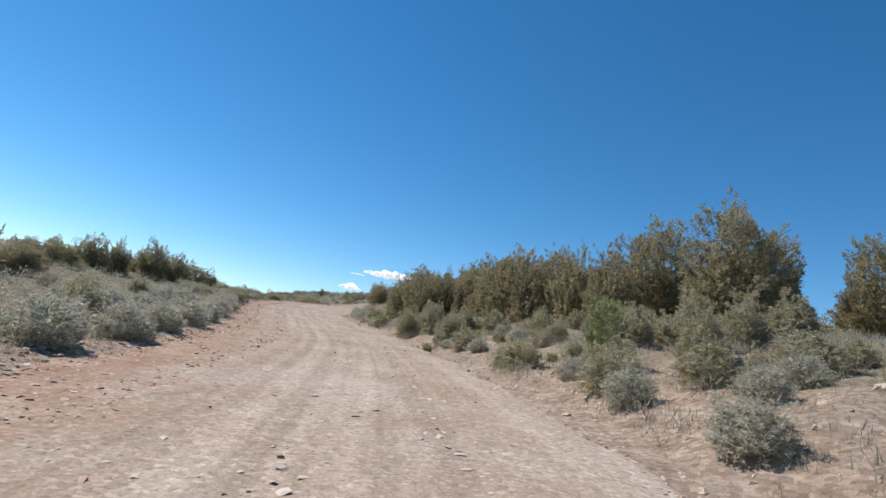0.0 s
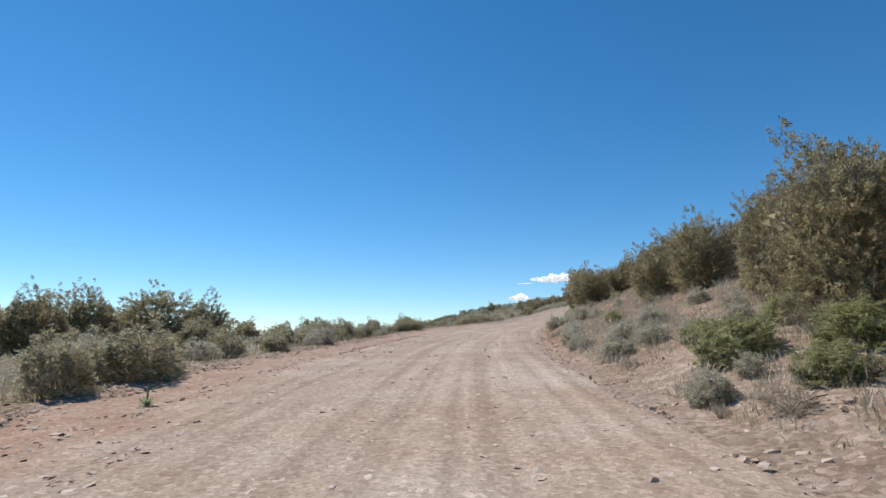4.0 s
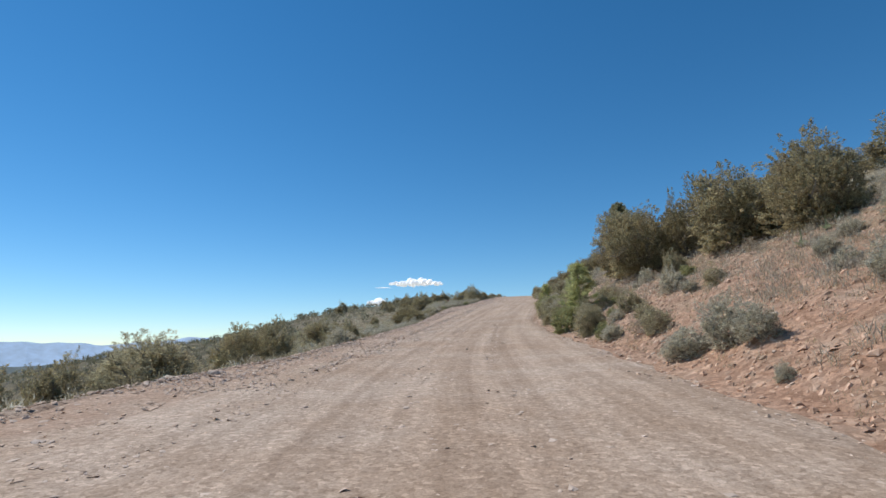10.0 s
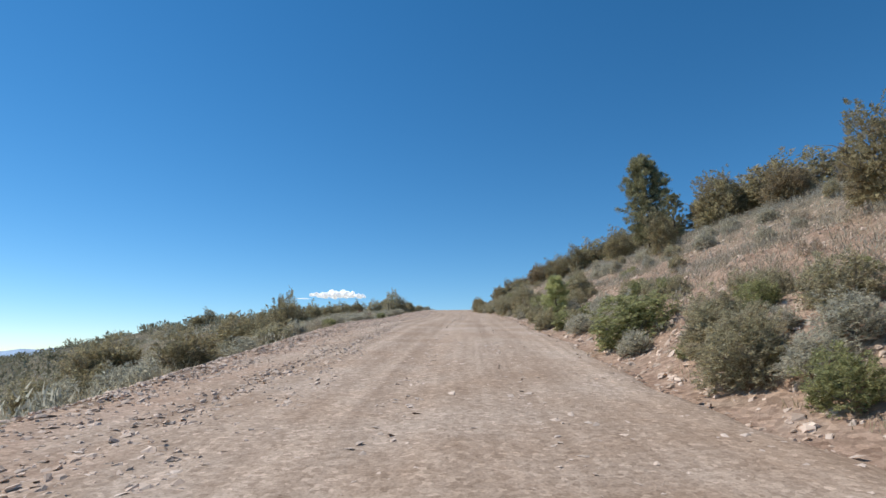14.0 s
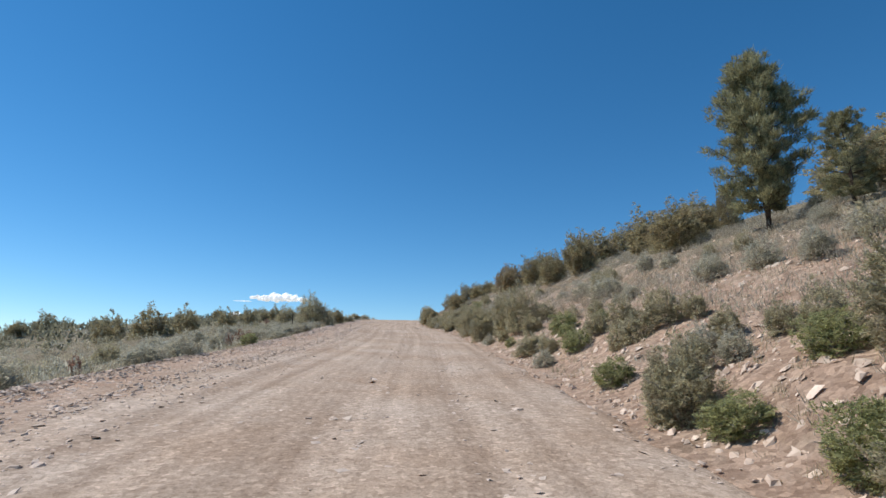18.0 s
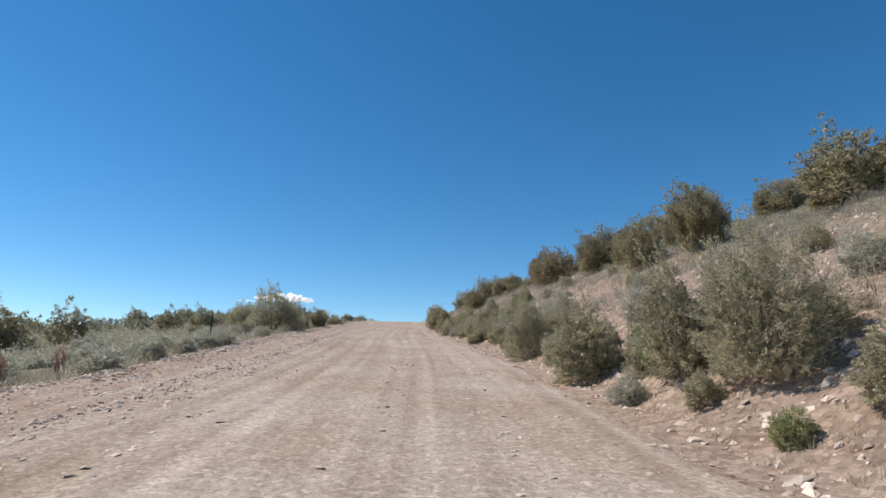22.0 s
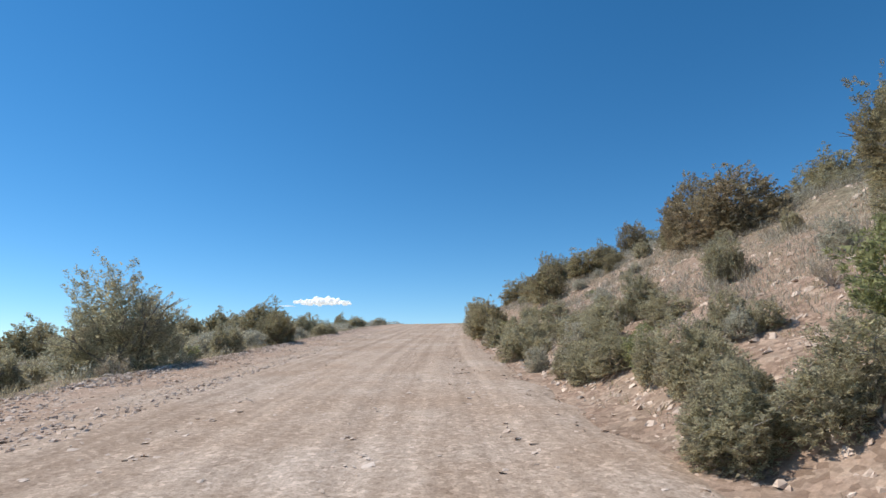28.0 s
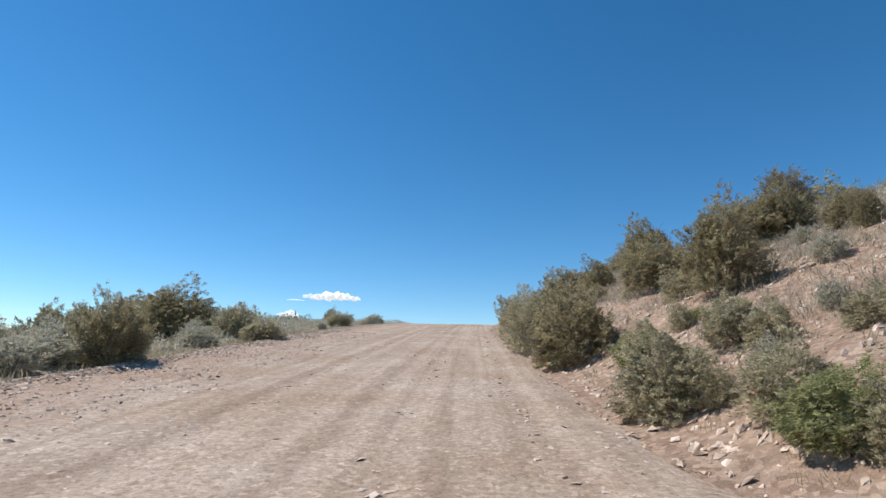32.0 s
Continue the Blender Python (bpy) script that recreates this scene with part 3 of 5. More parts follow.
def road_material():
    """Packed tan dirt: patches, streaks along the way of driving, fine grit."""
    m = bpy.data.materials.new("packed_dirt")
    m.use_nodes = True
    nodes, links = m.node_tree.nodes, m.node_tree.links
    shader = nodes["Principled BSDF"]
    coords = nodes.new("ShaderNodeTexCoord")

    def speckle(source, scale, stretch=None, detail=7.0):
        n = nodes.new("ShaderNodeTexNoise")
        n.inputs["Scale"].default_value, n.inputs["Detail"].default_value, n.inputs["Roughness"].default_value = scale, detail, 0.62
        if stretch:
            mapping = nodes.new("ShaderNodeMapping")
            mapping.inputs["Scale"].default_value = stretch
            links.new(source, mapping.inputs["Vector"])
            source = mapping.outputs["Vector"]
        links.new(source, n.inputs["Vector"])
        return n.outputs["Fac"]

    def ramp(source, *stops):
        r = nodes.new("ShaderNodeValToRGB")
        while len(r.color_ramp.elements) < len(stops):
            r.color_ramp.elements.new(0.5)
        for e, (at, colour) in zip(r.color_ramp.elements, stops):
            e.position, e.color = at, (*colour, 1)
        links.new(source, r.inputs["Fac"])
        return r.outputs["Color"]

    def times(a, b, amount):
        x = nodes.new("ShaderNodeMix")
        x.data_type, x.blend_type = "RGBA", "MULTIPLY"
        x.inputs["Factor"].default_value = amount
        links.new(a, x.inputs["A"])
        links.new(b, x.inputs["B"])
        return x.outputs["Result"]

    base = ramp(speckle(coords.outputs["Object"], 0.35), (0.36, (0.45, 0.33, 0.24)), (0.5, (0.49, 0.375, 0.285)), (0.64, (0.54, 0.43, 0.34)))
    streak = ramp(speckle(coords.outputs["UV"], 1.0, (0.05, 1.5, 1.0)), (0.38, (0.90, 0.885, 0.87)), (0.62, (1.07, 1.07, 1.07)))
    blotch = ramp(speckle(coords.outputs["UV"], 2.2, (0.45, 1.0, 1.0)), (0.38, (0.91, 0.90, 0.885)), (0.6, (1.06, 1.06, 1.06)))
    grit = ramp(speckle(coords.outputs["Object"], 32.0), (0.34, (0.66, 0.63, 0.60)), (0.5, (1.0, 1.0, 1.0)), (0.68, (1.2, 1.2, 1.2)))
    pebble = nodes.new("ShaderNodeTexVoronoi")
    pebble.inputs["Scale"].default_value = 17.0
    links.new(coords.outputs["Object"], pebble.inputs["Vector"])
    split = nodes.new("ShaderNodeSeparateColor")
    links.new(pebble.outputs["Color"], split.inputs["Color"])
    chips = ramp(split.outputs["Red"], (0.0, (0.72, 0.69, 0.66)), (0.35, (0.97, 0.96, 0.95)), (0.75, (1.02, 1.02, 1.02)), (1.0, (1.38, 1.40, 1.42)))
    wheels = ramp(speckle(coords.outputs["UV"], 1.0, (0.016, 2.6, 1.0), 2.0), (0.36, (0.87, 0.85, 0.83)), (0.52, (1.0, 1.0, 1.0)), (0.64, (1.1, 1.1, 1.1)))
    colour = times(times(times(times(times(base, streak, 0.9), blotch, 0.75), grit, 0.75), chips, 0.8), wheels, 0.9)
    bare = nodes.new("ShaderNodeAttribute")
    bare.attribute_name = "bare_soil"
    earth = ramp(speckle(coords.outputs["Object"], 1.3), (0.34, (0.36, 0.215, 0.14)), (0.5, (0.44, 0.285, 0.20)), (0.66, (0.52, 0.37, 0.275)))
    soil = nodes.new("ShaderNodeMix")
    soil.data_type = "RGBA"
    links.new(bare.outputs["Fac"], soil.inputs["Factor"])
    links.new(colour, soil.inputs["A"])
    links.new(times(times(earth, grit, 0.7), chips, 0.8), soil.inputs["B"])
    colour = soil.outputs["Result"]
    links.new(colour, shader.inputs["Base Color"])
    shader.inputs["Roughness"].default_value = 0.95
    shader.inputs["Specular IOR Level"].default_value = 0.15
    bump = nodes.new("ShaderNodeBump")
    bump.inputs["Strength"].default_value, bump.inputs["Distance"].default_value = 0.7, 0.03
    lift = nodes.new("ShaderNodeMath")
    lift.operation = "MULTIPLY_ADD"
    links.new(split.outputs["Green"], lift.inputs[0])
    lift.inputs[1].default_value = 0.35
    links.new(speckle(coords.outputs["Object"], 14.0), lift.inputs[2])
    links.new(lift.outputs["Value"], bump.inputs["Height"])
    links.new(bump.outputs["Normal"], shader.inputs["Normal"])
    return m


def make_ground():
    xs, ys = spread_lines(-62, 12, 0.5, -6500, 3200), spread_lines(-12, 262, 0.5, -3000, 7400)
    gx, gy = np.meshgrid(xs, ys)
    z = land(gx.ravel(), gy.ravel())
    s, d, _ = road_place(gx.ravel(), gy.ravel())
    er, el = np.interp(s, S_AT, EDGE_R), np.interp(s, S_AT, EDGE_L)
    on_road = (d < er - 0.15) & (d > -el + 0.15) & (s > -38) & (s < 415)
    z = z - np.where(on_road, 0.10, 0)
    n, k = len(xs), np.arange(len(xs) * len(ys)).reshape(len(ys), len(xs))
    faces = np.stack([k[:-1, :-1], k[:-1, 1:], k[1:, 1:], k[1:, :-1]], -1).reshape(-1, 4)
    me = mesh_of("ground", np.c_[gx.ravel(), gy.ravel(), z], faces, ground_material())
    bare = np.interp(s, [-40, 60, 95, 240, 320], [0.55, 0.5, 0.0, 0.0, 0.5])
    cover = np.where(d > 0, np.clip(bare + (d - er - 5.0) / 7, 0, 1), np.clip((-d - el) / 2.0, 0, 1))
    layer = me.attributes.new("cover", "FLOAT", "POINT")
    layer.data.foreach_set("value", cover.astype(np.float32))
    red = np.interp(s, [70, 92, 128, 150, 200, 240], [0, 1, 1, 0.45, 0.25, 0.4]) * (d > 0)
    me.attributes.new("red", "FLOAT", "POINT").data.foreach_set("value", red.astype(np.float32))
    away = np.clip((np.abs(d) - 26) / 30, 0, 1)
    me.attributes.new("brushland", "FLOAT", "POINT").data.foreach_set("value", away.astype(np.float32))
    me.polygons.foreach_set("use_smooth", np.ones(len(me.polygons), bool))
    return tagged(new("ground", me), "stony reddish hillside soil with dry plant litter", "ground", kind="structure")


def make_road():
    s = np.arange(-38, 415, 0.5)
    across = np.linspace(0, 1, 37)
    er, el = np.interp(s, S_AT, EDGE_R), np.interp(s, S_AT, EDGE_L)
    er, el = er + 0.22 * waves(s, s * 0, 5.0, 11) + 0.1 * waves(s, s * 0, 1.7, 12), el + 0.35 * waves(s, s * 0, 6.0, 13) + 0.15 * waves(s, s * 0, 2.0, 14)
    d = -el[:, None] + (er + el)[:, None] * across[None]
    cx, cy = np.interp(s, ALONG, CENTRE[:, 0]), np.interp(s, ALONG, CENTRE[:, 1])
    tx, ty = np.interp(s, ALONG, TANGENT[:, 0]), np.interp(s, ALONG, TANGENT[:, 1])
    x, y = cx[:, None] + ty[:, None] * d, cy[:, None] - tx[:, None] * d
    z = land(x.ravel(), y.ravel()).reshape(x.shape)
    ruts = sum(np.exp(-((d - at) / 0.28) ** 2) for at in (-0.85, 0.85, -5.1, -3.4))
    edge = np.minimum(across, 1 - across)[None] * 12
    ss = np.repeat(s[:, None], 37, 1)
    z = z - 0.022 * ruts + 0.012 * waves(ss, d * 3, 3.0, 15) + 0.006 * waves(ss, d, 0.8, 16) + 0.03 * np.clip(edge, 0, 1) - 0.06 * (edge < 0.01)
    k = np.arange(x.size).reshape(x.shape)
    faces = np.stack([k[:-1, :-1], k[:-1, 1:], k[1:, 1:], k[1:, :-1]], -1).reshape(-1, 4)
    me = mesh_of("road", np.c_[x.ravel(), y.ravel(), z.ravel()], faces, road_material())
    strip = np.interp(ss, [0, 20, 60, 90, 115, 160, 240, 300], [2.6, 2.6, 2.4, 3.0, 2.6, 1.6, 2.4, 1.5])
    bare = np.clip((strip - (d + el[:, None])) / 1.2 + 0.5 * waves(ss, d * 2, 3.0, 17), 0, 1) * np.interp(ss, [0, 20, 100, 140, 170, 300], [0.9, 0.9, 0.7, 0.35, 0.55, 0.4])
    me.attributes.new("bare_soil", "FLOAT", "POINT").data.foreach_set("value", bare.ravel().astype(np.float32))
    uv = me.uv_layers.new(name="along")
    flat = np.stack([ss.ravel(), d.ravel()], 1)[faces.ravel()]
    uv.data.foreach_set("uv", flat.astype(np.float32).ravel())
    me.polygons.foreach_set("use_smooth", np.ones(len(me.polygons), bool))
    return tagged(new("road", me), "wide tan dirt road with tyre ruts and gravel", "road", kind="structure")


make_ground()
make_road()


def by_road(s, d):
    """The place on the map at a distance along the road and to its right."""
    s, d = np.asarray(s, float), np.asarray(d, float)
    x = np.interp(s, ALONG, CENTRE[:, 0]) + np.interp(s, ALONG, TANGENT[:, 1]) * d
    y = np.interp(s, ALONG, CENTRE[:, 1]) - np.interp(s, ALONG, TANGENT[:, 0]) * d
    return x, y


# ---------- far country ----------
# A mottled far tint; its glow adds brightness that no lamp gives.
def far_glow_colour(name, colour, glow):
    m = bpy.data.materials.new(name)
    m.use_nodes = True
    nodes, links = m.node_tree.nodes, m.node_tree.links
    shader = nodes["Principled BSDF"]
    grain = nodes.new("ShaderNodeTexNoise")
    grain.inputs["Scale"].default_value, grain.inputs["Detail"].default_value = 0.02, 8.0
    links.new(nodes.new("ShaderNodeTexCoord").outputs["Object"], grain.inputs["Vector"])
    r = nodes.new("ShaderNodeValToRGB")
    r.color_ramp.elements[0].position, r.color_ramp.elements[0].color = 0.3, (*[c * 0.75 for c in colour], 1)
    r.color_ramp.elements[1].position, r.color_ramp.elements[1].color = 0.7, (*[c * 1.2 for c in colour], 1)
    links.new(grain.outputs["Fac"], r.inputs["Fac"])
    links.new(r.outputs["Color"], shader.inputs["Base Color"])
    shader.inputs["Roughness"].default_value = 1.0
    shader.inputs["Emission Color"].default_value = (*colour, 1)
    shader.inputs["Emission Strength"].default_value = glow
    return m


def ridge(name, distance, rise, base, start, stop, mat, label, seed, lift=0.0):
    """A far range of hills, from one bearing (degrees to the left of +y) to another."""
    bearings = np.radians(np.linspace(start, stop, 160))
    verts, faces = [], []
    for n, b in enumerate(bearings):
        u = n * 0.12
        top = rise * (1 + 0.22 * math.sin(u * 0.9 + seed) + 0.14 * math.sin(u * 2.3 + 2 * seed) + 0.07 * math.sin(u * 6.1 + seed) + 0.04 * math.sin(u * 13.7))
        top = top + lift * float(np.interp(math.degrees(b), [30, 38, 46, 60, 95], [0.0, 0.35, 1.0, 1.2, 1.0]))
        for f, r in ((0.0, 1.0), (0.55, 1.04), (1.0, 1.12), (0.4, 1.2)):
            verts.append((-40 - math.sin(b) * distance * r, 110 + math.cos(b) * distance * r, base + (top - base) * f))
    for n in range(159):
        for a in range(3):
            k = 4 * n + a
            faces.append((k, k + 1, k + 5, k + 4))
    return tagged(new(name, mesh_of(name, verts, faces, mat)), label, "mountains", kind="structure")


# Air haze is put into both ranges' colours and lifted by a glow.
ridge("backdrop_mountains", 3600, 72, -260, 95, 10, far_glow_colour("painted_far_haze", (0.27, 0.36, 0.48), 0.6), "far mountain range across the valley with blue haze painted into its colour", 1.0, 15.0)
ridge("backdrop_hills", 1500, -14, -140, 100, 18, far_glow_colour("painted_near_haze", (0.13, 0.155, 0.15), 0.18), "dull green scrub hills beyond the valley", 2.6)


def cloud(seed, bearing, rise, wide, high, label):
    """A small heaped cloud: many rounded lumps in one mesh."""
    rng = np.random.default_rng(seed)
    far = 3300.0
    middle = Vector((-40 - math.sin(radians(bearing)) * far, 110 + math.cos(radians(bearing)) * far, 10 + math.tan(radians(rise)) * far))
    bm = bmesh.new()
    for n in range(120):
        u = rng.uniform(-1, 1)
        size = high * rng.uniform(0.12, 0.30) * (1.05 - 0.7 * abs(u) ** 1.5)
        place = Vector((u * wide / 2, rng.normal() * wide * 0.08, abs(rng.normal()) * high * 0.16 * (1 - u * u) + 0.05 * high * math.sin(5 * u)))
        made = bmesh.ops.create_icosphere(bm, subdivisions=2, radius=size, matrix=Matrix.Translation(place))
        for v in made["verts"]:
            v.co += (v.co - place).normalized() * size * 0.35 * noise.noise(v.co / (high * 0.22))
    me = bpy.data.meshes.new("backdrop_cloud")
    bm.to_mesh(me)
    bm.free()
    me.materials.append(CLOUD)
    me.polygons.foreach_set("use_smooth", np.ones(len(me.polygons), bool))
    ob = tagged(new("backdrop_cloud", me), label, "cloud", kind="structure")
    ob.matrix_world = Matrix.Translation(middle) @ pose(0, 0, 0, 0, 0, bearing)
    return ob


# The clouds' white carries an added glow, so they look more brightly lit.
CLOUD = far_glow_colour("glowing_cloud_white", (0.86, 0.87, 0.89), 0.55)
cloud(3, 13.0, 6.35, 330, 62, "long white fair-weather cloud low over the crest")
cloud(5, 17.1, 4.4, 130, 52, "small white heap of cloud near the horizon")
cloud(8, 16.6, 6.0, 100, 8, "thin wisp of white cloud in the blue sky")

# ---------- plants beside the road ----------
# Each row: distance along the road, distance to the right of the driven line, height, width.
GREEN = [(120, 6.8, 0.3, 0.9), (144.6, 4.6, 1.25, 2.0), (163, 4.3, 1.2, 2.6), (178, -7.3, 0.5, 1.0), (186, 4.6, 0.5, 1.1), (189, 5.0, 0.7, 1.3), (195, -7.6, 0.5, 0.9), (198, 4.3, 0.7, 0.7), (216, 5.5, 1.4, 1.5), (220, 4.0, 0.8, 0.9), (233, -10.1, 0.5, 1.1), (233, 3.5, 0.6, 1.3)]
BITTERBRUSH_A = [(103, -9.3, 1.2, 1.9), (106, -9.2, 1.1, 2.0), (109, -8.9, 1.0, 1.5), (110, -9.0, 1.4, 2.1), (113, -8.9, 1.2, 2.3), (132, -8.2, 1.6, 3.0), (141, 5.0, 1.2, 1.2), (141, 5.3, 1.0, 1.1), (143, 5.0, 0.6, 0.9), (144, 5.5, 1.2, 0.9), (144, 9.6, 1.2, 1.3), (149, 4.7, 1.2, 1.4)]
BITTERBRUSH_B = [(151, 4.0, 1.1, 1.0), (157, 4.1, 1.0, 1.5), (158.3, 4.4, 1.0, 1.5), (169, -7.1, 0.9, 1.9), (172.6, 3.5, 0.85, 1.3), (174, 3.7, 0.9, 1.0), (176, 5.8, 1.6, 1.4), (178, 3.8, 1.1, 1.3), (189, 3.9, 0.6, 1.4), (193, 4.7, 0.8, 1.1), (195.3, 4.7, 2.1, 1.9), (197, 4.3, 2.1, 1.4), (200, 3.6, 1.8, 1.7), (206, 3.5, 2.0, 1.7), (208, 4.2, 0.9, 0.8), (209, 4.1, 1.0, 1.4), (211, 4.7, 1.2, 1.3), (213, 3.8, 0.8, 1.1), (216, 3.2, 0.9, 1.4), (218, 3.9, 1.0, 1.2), (221, 3.7, 0.8, 1.2), (223, 3.5, 0.8, 1.4), (224, 5.5, 1.2, 1.1), (224, 7.8, 1.3, 1.2), (224, -10.8, 1.0, 1.7)]
BITTERBRUSH_C = [(228.3, -9.9, 3.4, 4.2), (229, 3.2, 1.15, 2.0), (233, -13.6, 2.3, 3.0), (236, 3.1, 1.25, 1.7), (248, 2.7, 2.3, 2.3), (249, -16.2, 1.4, 1.4), (252, -23.2, 1.7, 3.0), (252, -9.4, 1.1, 2.2), (253, 3.0, 2.3, 3.0), (271, -10.7, 1.1, 2.3), (284, -10.5, 1.0, 2.3)]
SAGE_A = [(94, 4.9, 0.4, 0.7), (96, 4.6, 0.3, 0.4), (97, 6.6, 1.1, 1.7), (100, -9.2, 0.7, 1.1), (101, 6.2, 0.7, 1.1), (102, -9.1, 0.5, 1.1)]
SAGE_B = [(102, 5.7, 0.5, 0.9), (103, -9.1, 0.4, 1.0), (104, 5.3, 1.15, 1.9), (108, 8.9, 0.5, 0.9), (119, 5.9, 0.3, 0.6), (122, 6.6, 0.5, 0.8), (124, 6.2, 0.7, 0.8), (127, 5.4, 0.3, 0.4), (129, 6.1, 0.8, 1.1), (129, 9.1, 0.8, 1.4), (130, 6.0, 1.15, 1.3), (131, 5.4, 0.7, 1.4), (132, 10.0, 0.6, 1.0), (134, 10.7, 0.6, 0.9), (135, 12.1, 0.5, 1.0), (138, 5.3, 0.6, 1.1), (140, 5.9, 0.4, 0.8), (140, -6.9, 0.4, 0.7), (140, 8.2, 0.9, 1.3), (141, -6.9, 0.5, 0.9), (148, 4.6, 0.5, 0.7), (151, -6.2, 0.4, 0.7), (152, -6.3, 0.6, 1.4), (153, -6.1, 0.4, 0.9)]
SAGE_C = [(155, -6.1, 0.7, 1.2), (156, 4.9, 0.6, 1.0), (156, -6.1, 0.6, 1.0), (160, -6.3, 0.7, 1.1), (164, 4.5, 0.9, 1.3), (180, 5.2, 0.6, 0.8), (184, 9.0, 0.8, 1.1), (186, -7.6, 0.6, 1.4), (190, 7.8, 0.6, 0.9), (194, 11.2, 0.6, 1.1), (194, 8.3, 1.15, 1.9), (196, 10.9, 0.9, 1.0), (201, -14.6, 1.1, 1.9), (201, -13.1, 0.9, 1.9), (201, -7.8, 0.6, 1.3), (203, 6.1, 1.0, 1.2), (204, -8.1, 0.8, 1.0), (205, -10.2, 0.7, 1.7), (206, -14.0, 1.0, 1.9), (206, -8.0, 0.6, 0.9), (210, 6.0, 1.15, 1.4), (210, -8.7, 0.7, 1.3), (210, -8.0, 0.7, 1.3), (211, 5.8, 0.9, 1.1)]
SAGE_D = [(212, -13.9, 1.0, 1.9), (214, 5.7, 0.9, 0.7), (218, -8.3, 0.7, 1.3), (219, -8.8, 0.5, 0.9), (219, -11.3, 0.6, 1.3), (220, -10.4, 0.7, 1.5), (224, 7.5, 0.8, 0.7), (225, 2.9, 0.7, 0.8), (225, 4.1, 0.6, 0.9), (230, 6.3, 0.7, 1.0), (235, 4.0, 0.4, 0.6), (237, 6.2, 0.5, 0.6), (237, -11.1, 1.1, 1.6), (241, -10.4, 0.7, 1.9), (245, -13.7, 1.15, 1.9), (246, -12.5, 0.9, 1.7), (248, -10.2, 0.8, 1.6)]
MAHOGANY_A = [(108, 16.0, 2.9, 2.0), (109, 14.5, 2.7, 2.8), (110, 13.4, 2.8, 2.5), (110, 8.9, 3.5, 3.7), (113, 12.7, 3.1, 2.8), (114, 10.7, 2.9, 2.8), (116, 8.7, 4.1, 4.2), (121, 8.2, 4.3, 2.6), (139, 13.7, 3.6, 3.4)]
MAHOGANY_B = [(142, 14.8, 3.2, 3.5), (144, 12.6, 3.6, 4.0), (149, 13.4, 3.8, 3.0), (149, 11.5, 3.2, 2.1), (150, 9.3, 3.9, 3.6), (154, 10.0, 4.0, 4.8), (158, 10.3, 3.2, 2.6), (162, -6.6, 1.1, 1.6), (163, 11.1, 2.6, 2.3), (180, 11.4, 2.7, 1.8), (183, 16.1, 3.5, 3.7), (198, 13.7, 2.5, 2.9), (201, 18.6, 2.8, 1.4), (214, 11.8, 2.4, 2.3), (217, 22.0, 2.2, 3.6), (219, 15.9, 2.1, 1.2), (220, 13.5, 2.4, 2.4), (223, 12.4, 2.8, 2.4), (224, 13.8, 2.7, 2.8), (236, 11.8, 1.9, 1.8), (241, 9.9, 1.0, 0.8), (241, 6.3, 2.2, 2.0), (243, 10.8, 1.0, 1.3), (243, 3.1, 2.2, 2.7)]
MAHOGANY_C = [(247, 11.4, 1.8, 1.9), (248, 7.1, 1.7, 2.7), (248, 10.3, 1.8, 3.6), (254, 9.2, 2.8, 2.6), (255, -15.2, 2.7, 4.4), (272, 7.7, 2.6, 4.1)]
RUSTY = [(231, 12.0, 2.7, 4.2), (234, 11.9, 3.0, 3.1)]
UPRIGHT = [(188, -26.5, 3.2, 5.6), (211, 12.9, 3.4, 2.8)]


def variants(make, seeds):
    """Models of one kind, kept at the first place where that kind stands."""
    return [make(seed) for seed in seeds]


